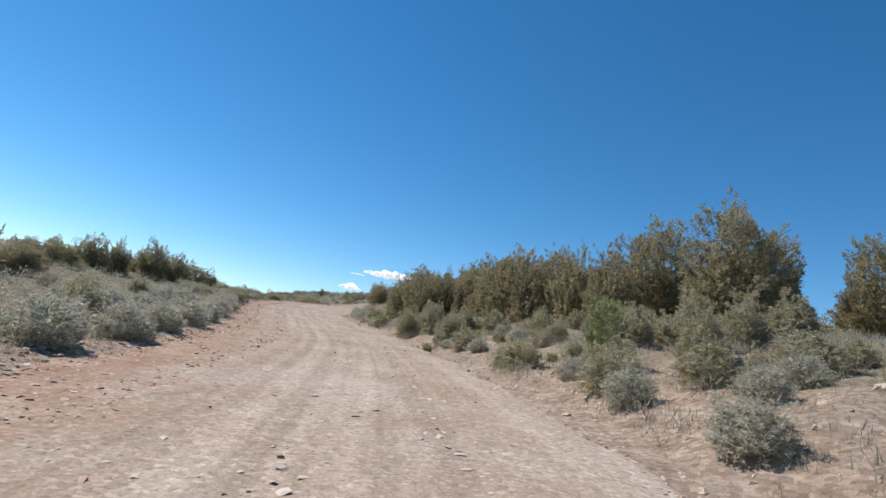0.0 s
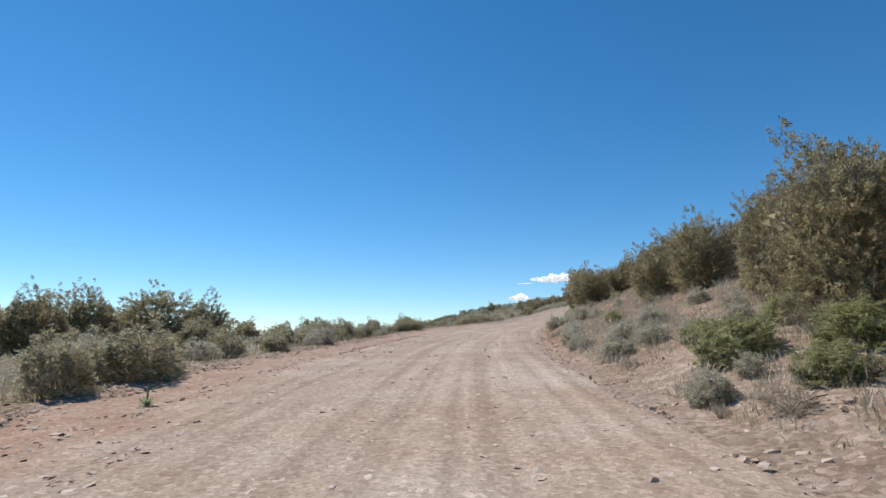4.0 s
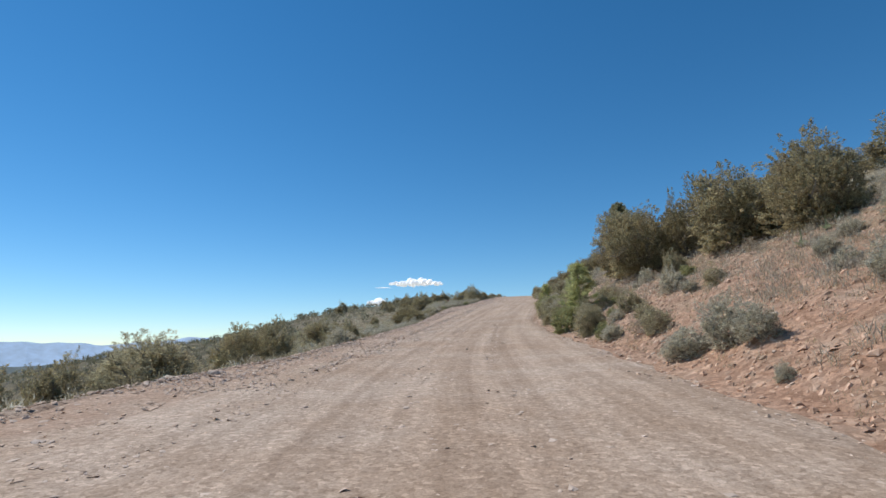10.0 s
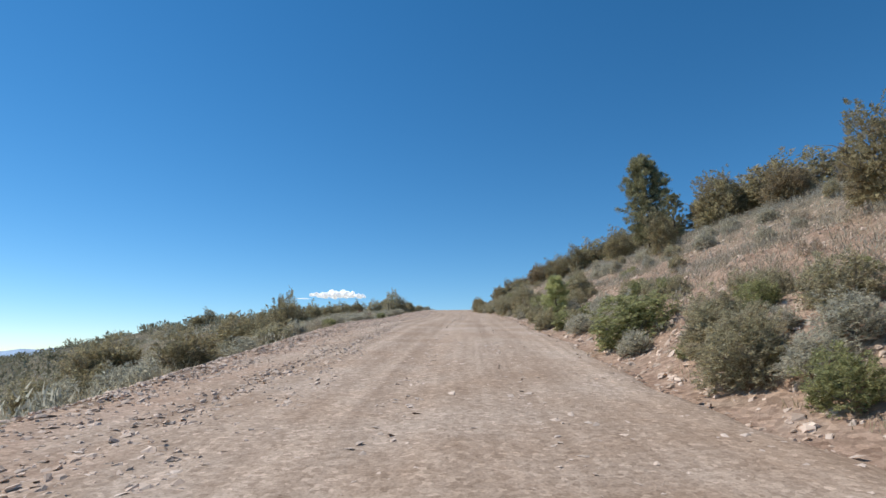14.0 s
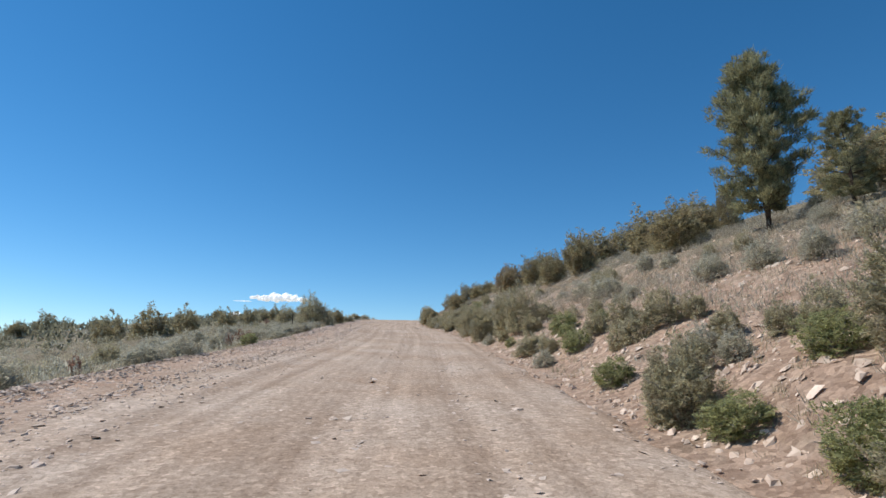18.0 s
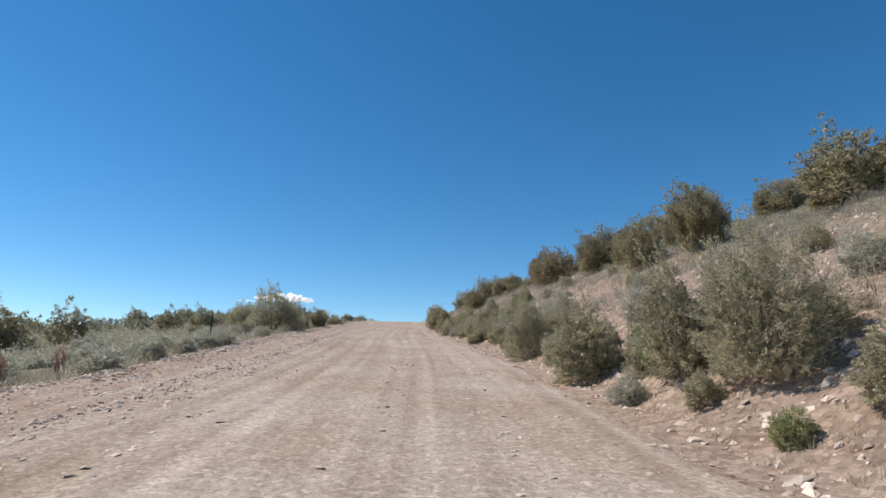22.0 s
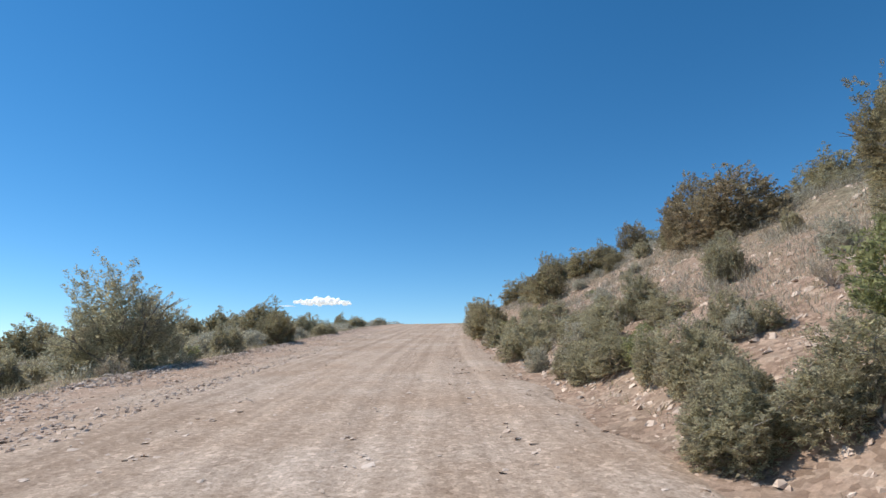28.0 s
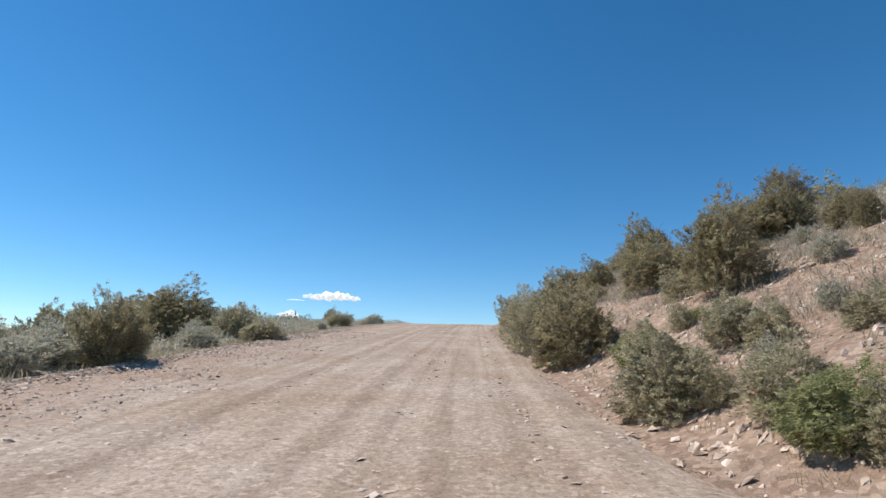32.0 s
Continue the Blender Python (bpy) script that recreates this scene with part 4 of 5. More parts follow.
MODELS = {
    "mahogany": variants(lambda k: shrub("mahogany_tree", k, "dark olive mountain mahogany with grey twisted stems on the slope", "tree", "mahogany trees", MAHOGANY_LEAF,
                         height=1.0, spread=0.54, stems=8, forks=6, lean=0.42, rise=0.3, count=36, long=0.085, thick=0.02, length=0.0205, width=0.0098, upright=0.15, ends_more=860, low=0.03, lumps=22, whole_stems=True, heart_leaf=0.05, inner=800, tuck=0.0), (1, 2, 3, 4)),
    "mahogany_far": variants(lambda k: shrub("mahogany_tree", k, "olive mahogany in the row of trees topping the slope", "tree", "mahogany trees", MAHOGANY_LEAF,
                             height=1.0, spread=0.54, stems=5, forks=5, lean=0.42, rise=0.3, count=16, long=0.1, thick=0.035, length=0.042, width=0.021, upright=0.15, ends_more=300, low=0.02, lumps=22, inner=320, heart_leaf=0.08, tuck=0), (6, 7, 8)),
    "mahogany_big": variants(lambda k: shrub("mahogany_tree", k, "large olive mountain mahogany with dense rounded crown and grey stems", "tree", "mahogany trees", MAHOGANY_LEAF,
                             height=1.0, spread=0.54, stems=9, forks=7, lean=0.42, rise=0.3, count=36, long=0.08, thick=0.02, length=0.019, width=0.0092, upright=0.15, ends_more=1150, low=0.04, lumps=30,
                             whole_stems=True, tuck=0.03, inner=1300, heart_leaf=0.04), (5, 9)),
    "rusty": variants(lambda k: shrub("mahogany_tree", k, "rust-tinged olive mahogany shrub with grey stems on the bank", "tree", "mahogany trees", RUST_LEAF,
                      height=1.0, spread=0.54, stems=8, forks=6, lean=0.45, rise=0.3, count=36, long=0.085, thick=0.02, length=0.0205, width=0.0098, upright=0.15, ends_more=860, low=0.03, lumps=20, whole_stems=True, heart_leaf=0.05, inner=800, tuck=0.0), (11, 12)),
    "upright": variants(lambda k: shrub("upright_shrub", k, "dark green shrub with upright finger-like branches", "shrub", "upright shrubs", MAHOGANY_LEAF,
                        height=1.0, spread=0.54, stems=13, forks=7, lean=0.4, rise=0.9, count=52, long=0.2, thick=0.024, length=0.026, width=0.0115, upright=1.0, ends_more=290, inner=620, hold=1.08, tuck=0.05, low=0.04, lumps=12, heart_leaf=0.05), (21, 22)),
    "brush": variants(lambda k: shrub("bitterbrush", k, "grey-green bitterbrush bush with fine twigs on the verge", "bush", "bitterbrush bushes", BRUSH_LEAF,
                      height=1.0, spread=0.54, stems=12, forks=5, lean=0.5, rise=0.5, count=36, long=0.12, thick=0.026, length=0.026, width=0.0125, upright=0.25, ends_more=540, tuck=0, inner=820, heart_leaf=0.045, low=0.0, lumps=20, whole_stems=True), (31, 32, 33, 34)),
    "brush_big": variants(lambda k: shrub("bitterbrush", k, "large grey-green bitterbrush with fine leafy twigs beside the road", "bush", "bitterbrush bushes", BRUSH_LEAF,
                          height=1.0, spread=0.54, stems=12, forks=5, lean=0.5, rise=0.5, count=40, long=0.1, thick=0.02, length=0.0165, width=0.0078, upright=0.3, ends_more=950, tuck=0, inner=1500, heart_leaf=0.03, low=0.0, lumps=28, whole_stems=True), (35, 39)),
    "small_brush": variants(lambda k: shrub("bitterbrush", k, "low grey-green bitterbrush filling the verge", "bush", "bitterbrush bushes", BRUSH_LEAF,
                            height=1.0, spread=0.54, stems=9, forks=4, lean=0.5, rise=0.5, count=20, long=0.13, thick=0.035, length=0.04, width=0.018, upright=0.25, ends_more=320, low=0.0, lumps=16, tuck=0.0, inner=300, heart_leaf=0.065), (36, 37, 38)),
    "green": variants(lambda k: shrub("green_bush", k, "fresh green leafy bush low on the bank", "bush", "green bushes", GREEN_LEAF,
                      height=1.0, spread=0.52, stems=9, forks=4, lean=0.45, rise=0.6, count=20, long=0.13, thick=0.035, length=0.04, width=0.019, upright=0.35, ends_more=290, tuck=0.0, inner=260, low=0.0, lumps=16, heart_leaf=0.065), (41, 42)),
    "sage": variants(lambda k: shrub("sagebrush", k, "silvery grey-green sagebrush clump in stony soil", "sagebrush", "sagebrush clumps", SAGE_LEAF,
                     height=1.0, spread=0.53, stems=11, forks=3, lean=0.5, rise=0.8, count=19, long=0.15, thick=0.032, length=0.046, width=0.0145, upright=0.45, small_wood=False, ends_more=290, tuck=0.0, inner=240, low=0.0, lumps=14, heart_leaf=0.075), (51, 52, 53, 54, 55)),
    "dry": variants(lambda k: shrub("dry_bush", k, "dry straw-coloured weed clump with bare stems", "dry bush", "dry weed clumps", DRY_STEM, wood=DEAD_WOOD,
                    height=1.0, spread=0.52, stems=14, forks=3, lean=0.4, rise=1.0, count=9, long=0.3, thick=0.03, length=0.11, width=0.012, upright=1.6, ends_more=50, low=0.02, lumps=10, small_wood=False, inner=0), (61, 62)),
    "dock": variants(lambda k: shrub("dock_weed", k, "tall rust-brown seeding dock among the sagebrush", "weed", "dock weeds", DOCK_SEED, wood=DEAD_WOOD,
                     height=1.0, spread=0.22, stems=9, forks=4, lean=0.15, rise=1.6, count=16, long=0.3, thick=0.03, length=0.04, width=0.016, upright=1.6, ends_more=1, low=0.3, lumps=2, inner=0), (66,)),
}
TAKEN = []          # places and radii of the plants that stand
USED = {}
plant_rng = np.random.default_rng(2024)


def plant(kind, s, d, high, wide, sink=0.03):
    """Stands one plant of a kind at its place along the road."""
    x, y = (float(v) for v in by_road(s, d))
    models = MODELS[kind]
    n = int(plant_rng.integers(len(models)))
    turn = plant_rng.uniform(0, 360)
    spot = Vector((x, y, height_at(x, y) - sink * high))
    fall = land(np.array([x + 0.5, x - 0.5, x, x]), np.array([y, y, y + 0.5, y - 0.5]))
    lie = 0.55 * min(1.0, (wide / high) ** 2)
    slope = Vector((-lie * float(fall[0] - fall[1]), -lie * float(fall[2] - fall[3]), 1.0)).to_track_quat("Z", "Y").to_matrix().to_4x4()
    m = Matrix.Translation(spot) @ slope @ Matrix.LocRotScale(None, Euler((radians(plant_rng.normal() * 3), radians(plant_rng.normal() * 3), radians(turn))), (wide, wide, high))
    model = models[n]
    if (kind, n) in USED:
        copy_thing(model, m)
    else:
        model.matrix_basis = m
        USED[kind, n] = True
        model.scale = (1, 1, 1)
        FIRST[model] = m
    TAKEN.append((x, y, wide * 0.45))


FIRST = {}


def free(x, y, gap):
    return all((x - a) ** 2 + (y - b) ** 2 > (gap + r) ** 2 for a, b, r in TAKEN)


for kind, rows in (("green", GREEN), ("brush", BITTERBRUSH_A), ("brush", BITTERBRUSH_B), ("brush", BITTERBRUSH_C), ("sage", SAGE_A), ("sage", SAGE_B), ("sage", SAGE_C), ("sage", SAGE_D), ("mahogany", MAHOGANY_A), ("mahogany", MAHOGANY_B), ("mahogany", MAHOGANY_C), ("rusty", RUSTY), ("upright", UPRIGHT)):
    for s, d, high, wide in rows:
        plant("mahogany_big" if kind == "mahogany" and high > 3.7 else "brush_big" if kind == "brush" and high * wide > 3.2 else kind, s, d, high, max(wide * (1.15 if kind == "mahogany" else 1.1), 0.55 * high))


# the first stretch: trees above the verge, scrub on the flat beside the road
FIRST_STRETCH = {
    "mahogany_big": ["42.0 19.0 6.9 6.6", "47.5 19.0 6.4 6.0", "53.6 11.9 5.2 5.0", "56.4 11.6 5.0 4.8", "67.2 8.9 4.5 4.3", "44.0 22.5 5.2 5.0", "40.0 25.0 5.0 4.8", "59.0 17.6 5.4 5.2", "64.6 8.6 4.2 3.8", "76.3 11.4 4.2 3.6"],
    "mahogany": ["44.8 13.6 4.4 3.9", "50.0 13.4 4.3 3.8", "59.6 12.6 4.2 3.8", "62.4 14.8 4.6 4.4", "69.7 7.6 3.4 3.0", "72.5 10.4 3.6 3.4", "78.4 10.6 3.4 2.8", "80.0 18.4 4.6 4.2", "83.0 13.0 3.4 3.4", "87.5 11.6 3.6 3.6",
                 "91.0 10.2 3.0 3.2", "94.5 12.0 3.2 3.4", "55.0 20.5 4.8 4.4", "65.0 19.0 4.4 4.4", "70.0 15.5 4.2 4.4", "72.0 -13.4 2.2 2.9", "65.6 -18.0 2.6 3.2", "82.4 -13.8 2.7 3.8", "84.6 -12.6 2.3 3.0", "79.6 -14.4 2.3 3.0",
                 "76.6 -14.0 2.0 2.8", "75.0 -17.0 2.4 3.2", "40.0 -14.4 1.4 2.6", "43.4 -16.2 1.4 2.6", "47.0 -15.2 1.3 2.4", "36.4 -17.0 1.3 2.6", "52.0 -17.0 1.4 2.6", "58.0 -17.5 1.5 2.6", "33.0 -14.5 1.0 2.2"],
    "upright": ["47.6 13.0 4.7 3.3", "62.2 11.6 4.2 3.0", "62.4 8.0 3.9 2.8", "66.0 11.2 4.4 2.8", "68.8 -14.4 3.6 3.2", "67.6 -16.6 2.9 2.6", "70.4 -13.0 2.9 2.8"],
    "rusty": ["51.4 11.8 4.2 3.8", "74.2 9.6 3.4 2.6", "42.0 17.6 3.0 3.0"],
    "brush": ["37.0 12.4 2.0 2.0", "33.7 11.4 1.8 2.1", "37.5 17.0 1.7 2.6", "46.6 5.3 1.3 1.9", "48.0 6.6 1.5 2.0", "52.4 4.5 1.1 1.7", "51.2 4.1 1.7 1.8", "49.9 5.2 1.7 1.8", "53.4 5.6 1.6 1.9", "55.6 6.8 1.7 2.0", "58.0 7.2 1.5 1.8", "46.8 7.9 1.5 1.8", "40.0 8.0 1.15 1.3",
              "43.8 9.4 1.4 1.7", "60.5 8.6 1.4 1.7", "35.4 8.8 1.3 1.5", "31.5 8.6 1.4 1.7", "91.5 -9.4 1.4 2.3", "88.0 -10.4 1.3 2.2", "95.0 -9.2 1.3 2.1", "99.0 -9.0 1.1 1.9", "85.5 -9.6 1.1 2.0", "80.0 -10.2 1.2 2.2"],
    "green": ["32.7 6.4 2.0 1.5", "47.3 5.2 0.8 1.4", "49.2 7.6 0.8 1.5", "41.8 2.9 0.4 0.6", "60.8 4.3 1.0 1.7", "69.9 5.2 0.8 1.9", "68.4 6.4 0.7 1.6", "67.2 5.2 0.6 1.4", "44.0 5.6 0.6 1.2", "71.6 7.2 0.7 1.6", "73.5 6.0 0.5 1.3"],
    "sage": ["28.6 -5.9 0.95 1.8", "31.8 -5.9 0.93 1.9", "35.0 -6.2 0.9 1.9", "38.8 -6.5 1.0 2.1", "43.0 -6.6 1.0 2.0", "48.5 -6.8 1.15 2.0", "51.7 -7.1 0.87 1.7", "55.1 -7.0 0.98 2.2", "59.6 -7.4 1.0 2.0", "63.9 -7.9 0.84 1.8", "67.6 -8.3 0.82 1.7", "71.2 -8.4 0.95 1.8", "25.4 -6.0 0.9 1.8",
             "29.4 -7.9 1.0 2.0", "33.4 -8.2 1.0 2.0", "37.6 -8.8 1.0 2.0", "42.6 -8.9 1.0 2.2", "47.6 -9.2 1.0 2.1", "53.0 -9.4 1.0 2.2", "58.4 -9.8 1.0 2.2", "62.6 -10.2 1.0 2.0", "77.4 -8.6 0.75 1.7", "74.4 -9.6 0.9 1.8", "83.6 -9.2 0.8 1.6", "40.2 4.7 0.55 1.2", "41.9 7.1 0.7 1.3", "68.2 4.0 0.55 1.0",
             "74.7 4.3 0.62 1.3", "76.6 5.0 0.6 1.2", "64.0 4.6 0.6 1.2", "65.8 5.4 0.7 1.3", "81.0 4.4 0.6 1.3", "84.5 4.6 0.7 1.4", "79.0 6.6 0.7 1.3", "88.0 5.0 0.8 1.5"],
    "dry": ["70.0 6.6 0.72 0.9", "38.6 5.4 0.5 0.8", "44.8 4.4 0.45 0.8", "56.4 4.6 0.5 0.8", "66.6 4.2 0.5 0.8"],
}
for kind, rows in FIRST_STRETCH.items():
    for row in rows:
        plant(kind, *(float(v) for v in row.split()))
for kind, s, d, high, wide in (("upright", 150.0, -8.6, 1.9, 2.3), ("upright", 152.5, -9.6, 1.6, 2.2), ("upright", 241.6, -9.2, 2.0, 2.2), ("upright", 242.8, -10.4, 1.8, 2.2), ("brush", 253.2, -11.2, 1.8, 2.4),
                               ("brush", 235.0, -9.4, 1.5, 2.0), ("mahogany", 261.2, 8.0, 2.2, 2.6), ("mahogany", 263.4, 11.2, 2.6, 3.0), ("brush", 262.8, 2.9, 2.4, 2.2)):
    plant(kind, s, d, high, wide)


# shrubs along the downhill edge
for kind, s, d, high, wide in (("upright", 181.5, -11.0, 3.2, 2.3), ("mahogany_big", 151.6, -13.4, 3.8, 3.6), ("upright", 160.5, -11.5, 2.8, 2.4), ("mahogany", 175.7, -10.8, 1.8, 3.9), ("brush", 154.4, -12.6, 2.6, 3.4), ("upright", 140.6, -14.2, 3.2, 1.8), ("mahogany_big", 148.4, -13.9, 3.7, 4.2), ("upright", 128.8, -13.4, 2.0, 1.8), ("brush", 126.4, -12.6, 1.5, 2.4), ("mahogany", 131.5, -13.0, 2.1, 2.8), ("upright", 133.6, -12.0, 2.1, 2.2), ("brush", 136.0, -11.0, 1.7, 2.6), ("brush", 123.5, -13.4, 1.3, 2.2), ("mahogany", 106.3, -10.5, 1.5, 1.9), ("mahogany", 115.0, -9.9, 1.8, 2.7)):
    plant(kind, s, d, high, max(wide * 1.1, 0.6 * high))


def sow(kind, count, along, side, high, shape, gap=0.3, seed=0):
    """Sows more of a kind over a stretch: side gives the nearest and farthest distance past the road's edge, right > 0."""
    rng = np.random.default_rng(seed)
    for _ in range(count):
        s = rng.uniform(*along)
        off = side[0] + (side[1] - side[0]) * rng.uniform() ** 1.4
        d = np.interp(s, S_AT, EDGE_R) + off if side[0] > 0 else -np.interp(s, S_AT, EDGE_L) + off
        h = rng.uniform(*high)
        x, y = (float(v) for v in by_road(s, d))
        if free(x, y, gap + 0.3 * h * shape):
            plant(kind, s, d, h, h * shape * rng.uniform(0.85, 1.3))


# the row of trees along the top of the slope
sow("mahogany_far", 105, (62, 330), (13.5, 36), (2.2, 3.5), 1.5, 0.0, 71)
sow("mahogany_big", 10, (28, 66), (17, 26), (3.6, 4.6), 1.05, 0.0, 95)
sow("mahogany_far", 56, (8, 66), (20, 52), (2.8, 4.3), 1.35, 0.0, 72)
sow("rusty", 10, (60, 300), (12.5, 24), (1.8, 2.8), 1.2, 0.3, 73)
sow("mahogany_far", 44, (58, 135), (15, 48), (2.3, 3.4), 1.5, 0.0, 93)
# the downhill side
sow("mahogany_far", 20, (22, 90), (-10, -34), (0.9, 1.6), 1.4, 0.5, 74)
sow("mahogany_far", 26, (215, 330), (-12, -40), (1.6, 2.6), 1.2, 0.6, 75)
sow("upright", 14, (20, 300), (-9, -34), (1.2, 2.2), 1.1, 0.5, 76)
sow("small_brush", 18, (0, 90), (-3, -20), (0.8, 1.6), 1.5, 0.3, 77)
sow("small_brush", 24, (100, 250), (-2.0, -10), (0.5, 1.0), 1.6, 0.1, 94)
sow("sage", 80, (20, 270), (-0.7, -8), (0.5, 1.0), 1.7, 0.15, 78)
sow("dry", 36, (2, 300), (-0.8, -14), (0.4, 0.9), 1.2, 0.1, 79)
sow("mahogany_far", 14, (122, 200), (-7, -22), (1.0, 1.7), 1.3, 0.2, 96)
sow("small_brush", 22, (52, 120), (-0.8, -6), (0.7, 1.4), 1.5, -0.1, 97)
sow("small_brush", 20, (66, 116), (-0.5, -3.5), (0.8, 1.4), 1.5, -0.3, 103)
sow("mahogany_far", 14, (62, 112), (-4, -14), (1.4, 2.2), 1.4, -0.2, 104)
sow("sage", 26, (40, 125), (-0.6, -5), (0.5, 0.9), 1.7, -0.1, 98)
# the verge and the bank
sow("sage", 16, (38, 98), (0.8, 9), (0.35, 0.7), 1.7, 0.0, 99)
sow("small_brush", 16, (38, 98), (1.5, 9), (0.5, 1.0), 1.5, 0.0, 100)
sow("dry", 30, (10, 95), (0.5, 9), (0.25, 0.5), 1.5, 0.0, 101)
sow("sage", 6, (12, 44), (0.7, 7), (0.4, 0.8), 1.6, -0.1, 105)
sow("small_brush", 14, (14, 46), (1.2, 8), (0.6, 1.1), 1.4, -0.1, 106)
sow("green", 8, (12, 44), (0.8, 6), (0.3, 0.6), 1.8, 0.0, 107)
sow("small_brush", 34, (24, 46), (1.4, 14), (0.7, 1.3), 1.35, -0.1, 108)
sow("sage", 6, (24, 46), (1.0, 10), (0.4, 0.8), 1.6, -0.1, 109)
sow("small_brush", 22, (221, 233), (0.7, 3.2), (0.5, 0.9), 1.6, -0.4, 110)
sow("sage", 24, (150, 225), (0.5, 2.6), (0.4, 0.7), 1.7, -0.3, 111)
sow("mahogany", 7, (93, 117), (7.5, 13), (2.4, 3.4), 1.15, -0.4, 102)
sow("small_brush", 120, (135, 242), (0.9, 3.2), (0.45, 0.95), 1.3, -0.35, 90)
sow("green", 50, (138, 242), (0.7, 3.0), (0.3, 0.7), 1.8, -0.2, 91)
sow("small_brush", 56, (100, 250), (4, 15), (0.5, 1.0), 1.3, 0.1, 92)
sow("small_brush", 12, (240, 290), (0.8, 8), (0.7, 1.5), 1.2, 0.3, 80)
sow("small_brush", 30, (10, 72), (2.5, 12), (0.9, 1.8), 1.2, 0.4, 81)
sow("sage", 24, (18, 95), (1.0, 9), (0.4, 0.8), 1.5, 0.2, 82)
sow("sage", 60, (95, 260), (5, 14), (0.4, 0.9), 1.5, 0.2, 83)
sow("sage", 14, (95, 240), (1.0, 6), (0.25, 0.5), 1.6, 0.3, 84)
sow("dry", 120, (10, 300), (1.0, 17), (0.3, 0.7), 1.3, 0.05, 85)
sow("green", 26, (5, 240), (1.0, 9), (0.3, 0.6), 1.8, 0.2, 86)

# weeds with tall seed stalks
for s, d, high in ((200, -9.6, 1.3), (201, -10.4, 1.2), (203, -10.0, 1.1), (236, -16.5, 1.5), (99, -9.4, 0.9), (186, -9.4, 1.0)):
    plant("dock", s, d, high, high * 1.1)

for model, m in FIRST.items():
    model.matrix_basis = m

# ---------- pines ----------
def stand_pine(s, d, high, seed, label, **shape):
    ob = pine("pine_tree", seed, label, high, **shape)
    x, y = (float(v) for v in by_road(s, d))
    ob.location = (x, y, height_at(x, y) - 0.05)
    TAKEN.append((x, y, 0.8))


stand_pine(191.0, 13.9, 7.35, 5, "tall single pine with dark trunk on the slope above the road", bare=0.14, width=0.235, whorls=19)
stand_pine(173.4, 4.0, 1.95, 15, "young bright green pine with soft needles among the bushes", bare=0.0, whorls=12, width=0.3, young=True)
stand_pine(145.0, 5.2, 2.75, 17, "young bright green pine with soft needles beside the road", bare=0.0, whorls=11, width=0.3, young=True)
stand_pine(187.5, 14.6, 3.2, 18, "small dark pine in the row of trees", bare=0.1, whorls=12, width=0.3)


# ---------- mulleins ----------
def mullein(s, d, high, seed):
    """A rosette of broad woolly leaves with a flower stalk."""
    rng = np.random.default_rng(seed)
    root = tagged(new("mullein_plant"), "woolly pale green mullein with broad leaves in gravel", "weed", "mullein plants")
    x, y = (float(v) for v in by_road(s, d))
    root.location = (x, y, height_at(x, y) + 0.01)
    for n in range(13):
        a, lift = 2.4 * n, radians(18 + 4.2 * n)
        long, wide = high * rng.uniform(0.55, 0.75) * (1 - 0.025 * n), high * 0.2
        out, side = np.array([math.cos(a) * math.cos(lift), math.sin(a) * math.cos(lift), math.sin(lift)]), np.array([-math.sin(a), math.cos(a), 0])
        verts, faces = [], []
        for u, w, sag in ((0.05, 0.25, 0), (0.35, 0.9, 0.02), (0.7, 0.8, 0.0), (1.0, 0.08, -0.10)):
            mid = out * long * u + np.array([0, 0, sag * long])
            verts += [mid - side * wide * w / 2 + np.array([0, 0, 0.03 * wide]), mid, mid + side * wide * w / 2 + np.array([0, 0, 0.03 * wide])]
        for k in range(3):
            faces += [(3 * k, 3 * k + 1, 3 * k + 4, 3 * k + 3), (3 * k + 1, 3 * k + 2, 3 * k + 5, 3 * k + 4)]
        part("leaf", mesh_of("leaf", verts, faces, MULLEIN_LEAF), root)
    verts, faces = [], []
    limb(verts, faces, [(0, 0, 0), (0.01, 0, high * 0.5), (0.0, 0.01, high)], [0.03 * high, 0.045 * high, 0.015 * high], 7)
    part("stalk", mesh_of("stalk", verts, faces, MULLEIN_LEAF), root)


for n, (s, d, high) in enumerate(((60.4, 2.4, 0.42), (69.2, -5.3, 0.4), (96.1, 7.0, 0.5), (93.3, 6.2, 0.45), (136.6, 11.4, 0.6), (137.9, 13.4, 0.65), (137.2, 12.6, 0.5))):
    mullein(s, d, high, 700 + n)

# ---------- prickly pears ----------
PADS = []
for k in range(3):
    bm = bmesh.new()
    bmesh.ops.create_icosphere(bm, subdivisions=2, radius=0.5)
    for v in bm.verts:
        v.co = Vector((v.co.x * (0.75 + 0.25 * v.co.z), v.co.y * 0.2, v.co.z + 0.46)) * (1 + 0.06 * noise.noise(v.co * 2 + Vector((k * 5, 0, 0))))
    pad = bpy.data.meshes.new("pad")
    bm.to_mesh(pad)
    bm.free()
    pad.materials.append(CACTUS)
    pad.polygons.foreach_set("use_smooth", np.ones(len(pad.polygons), bool))
    PADS.append(pad)


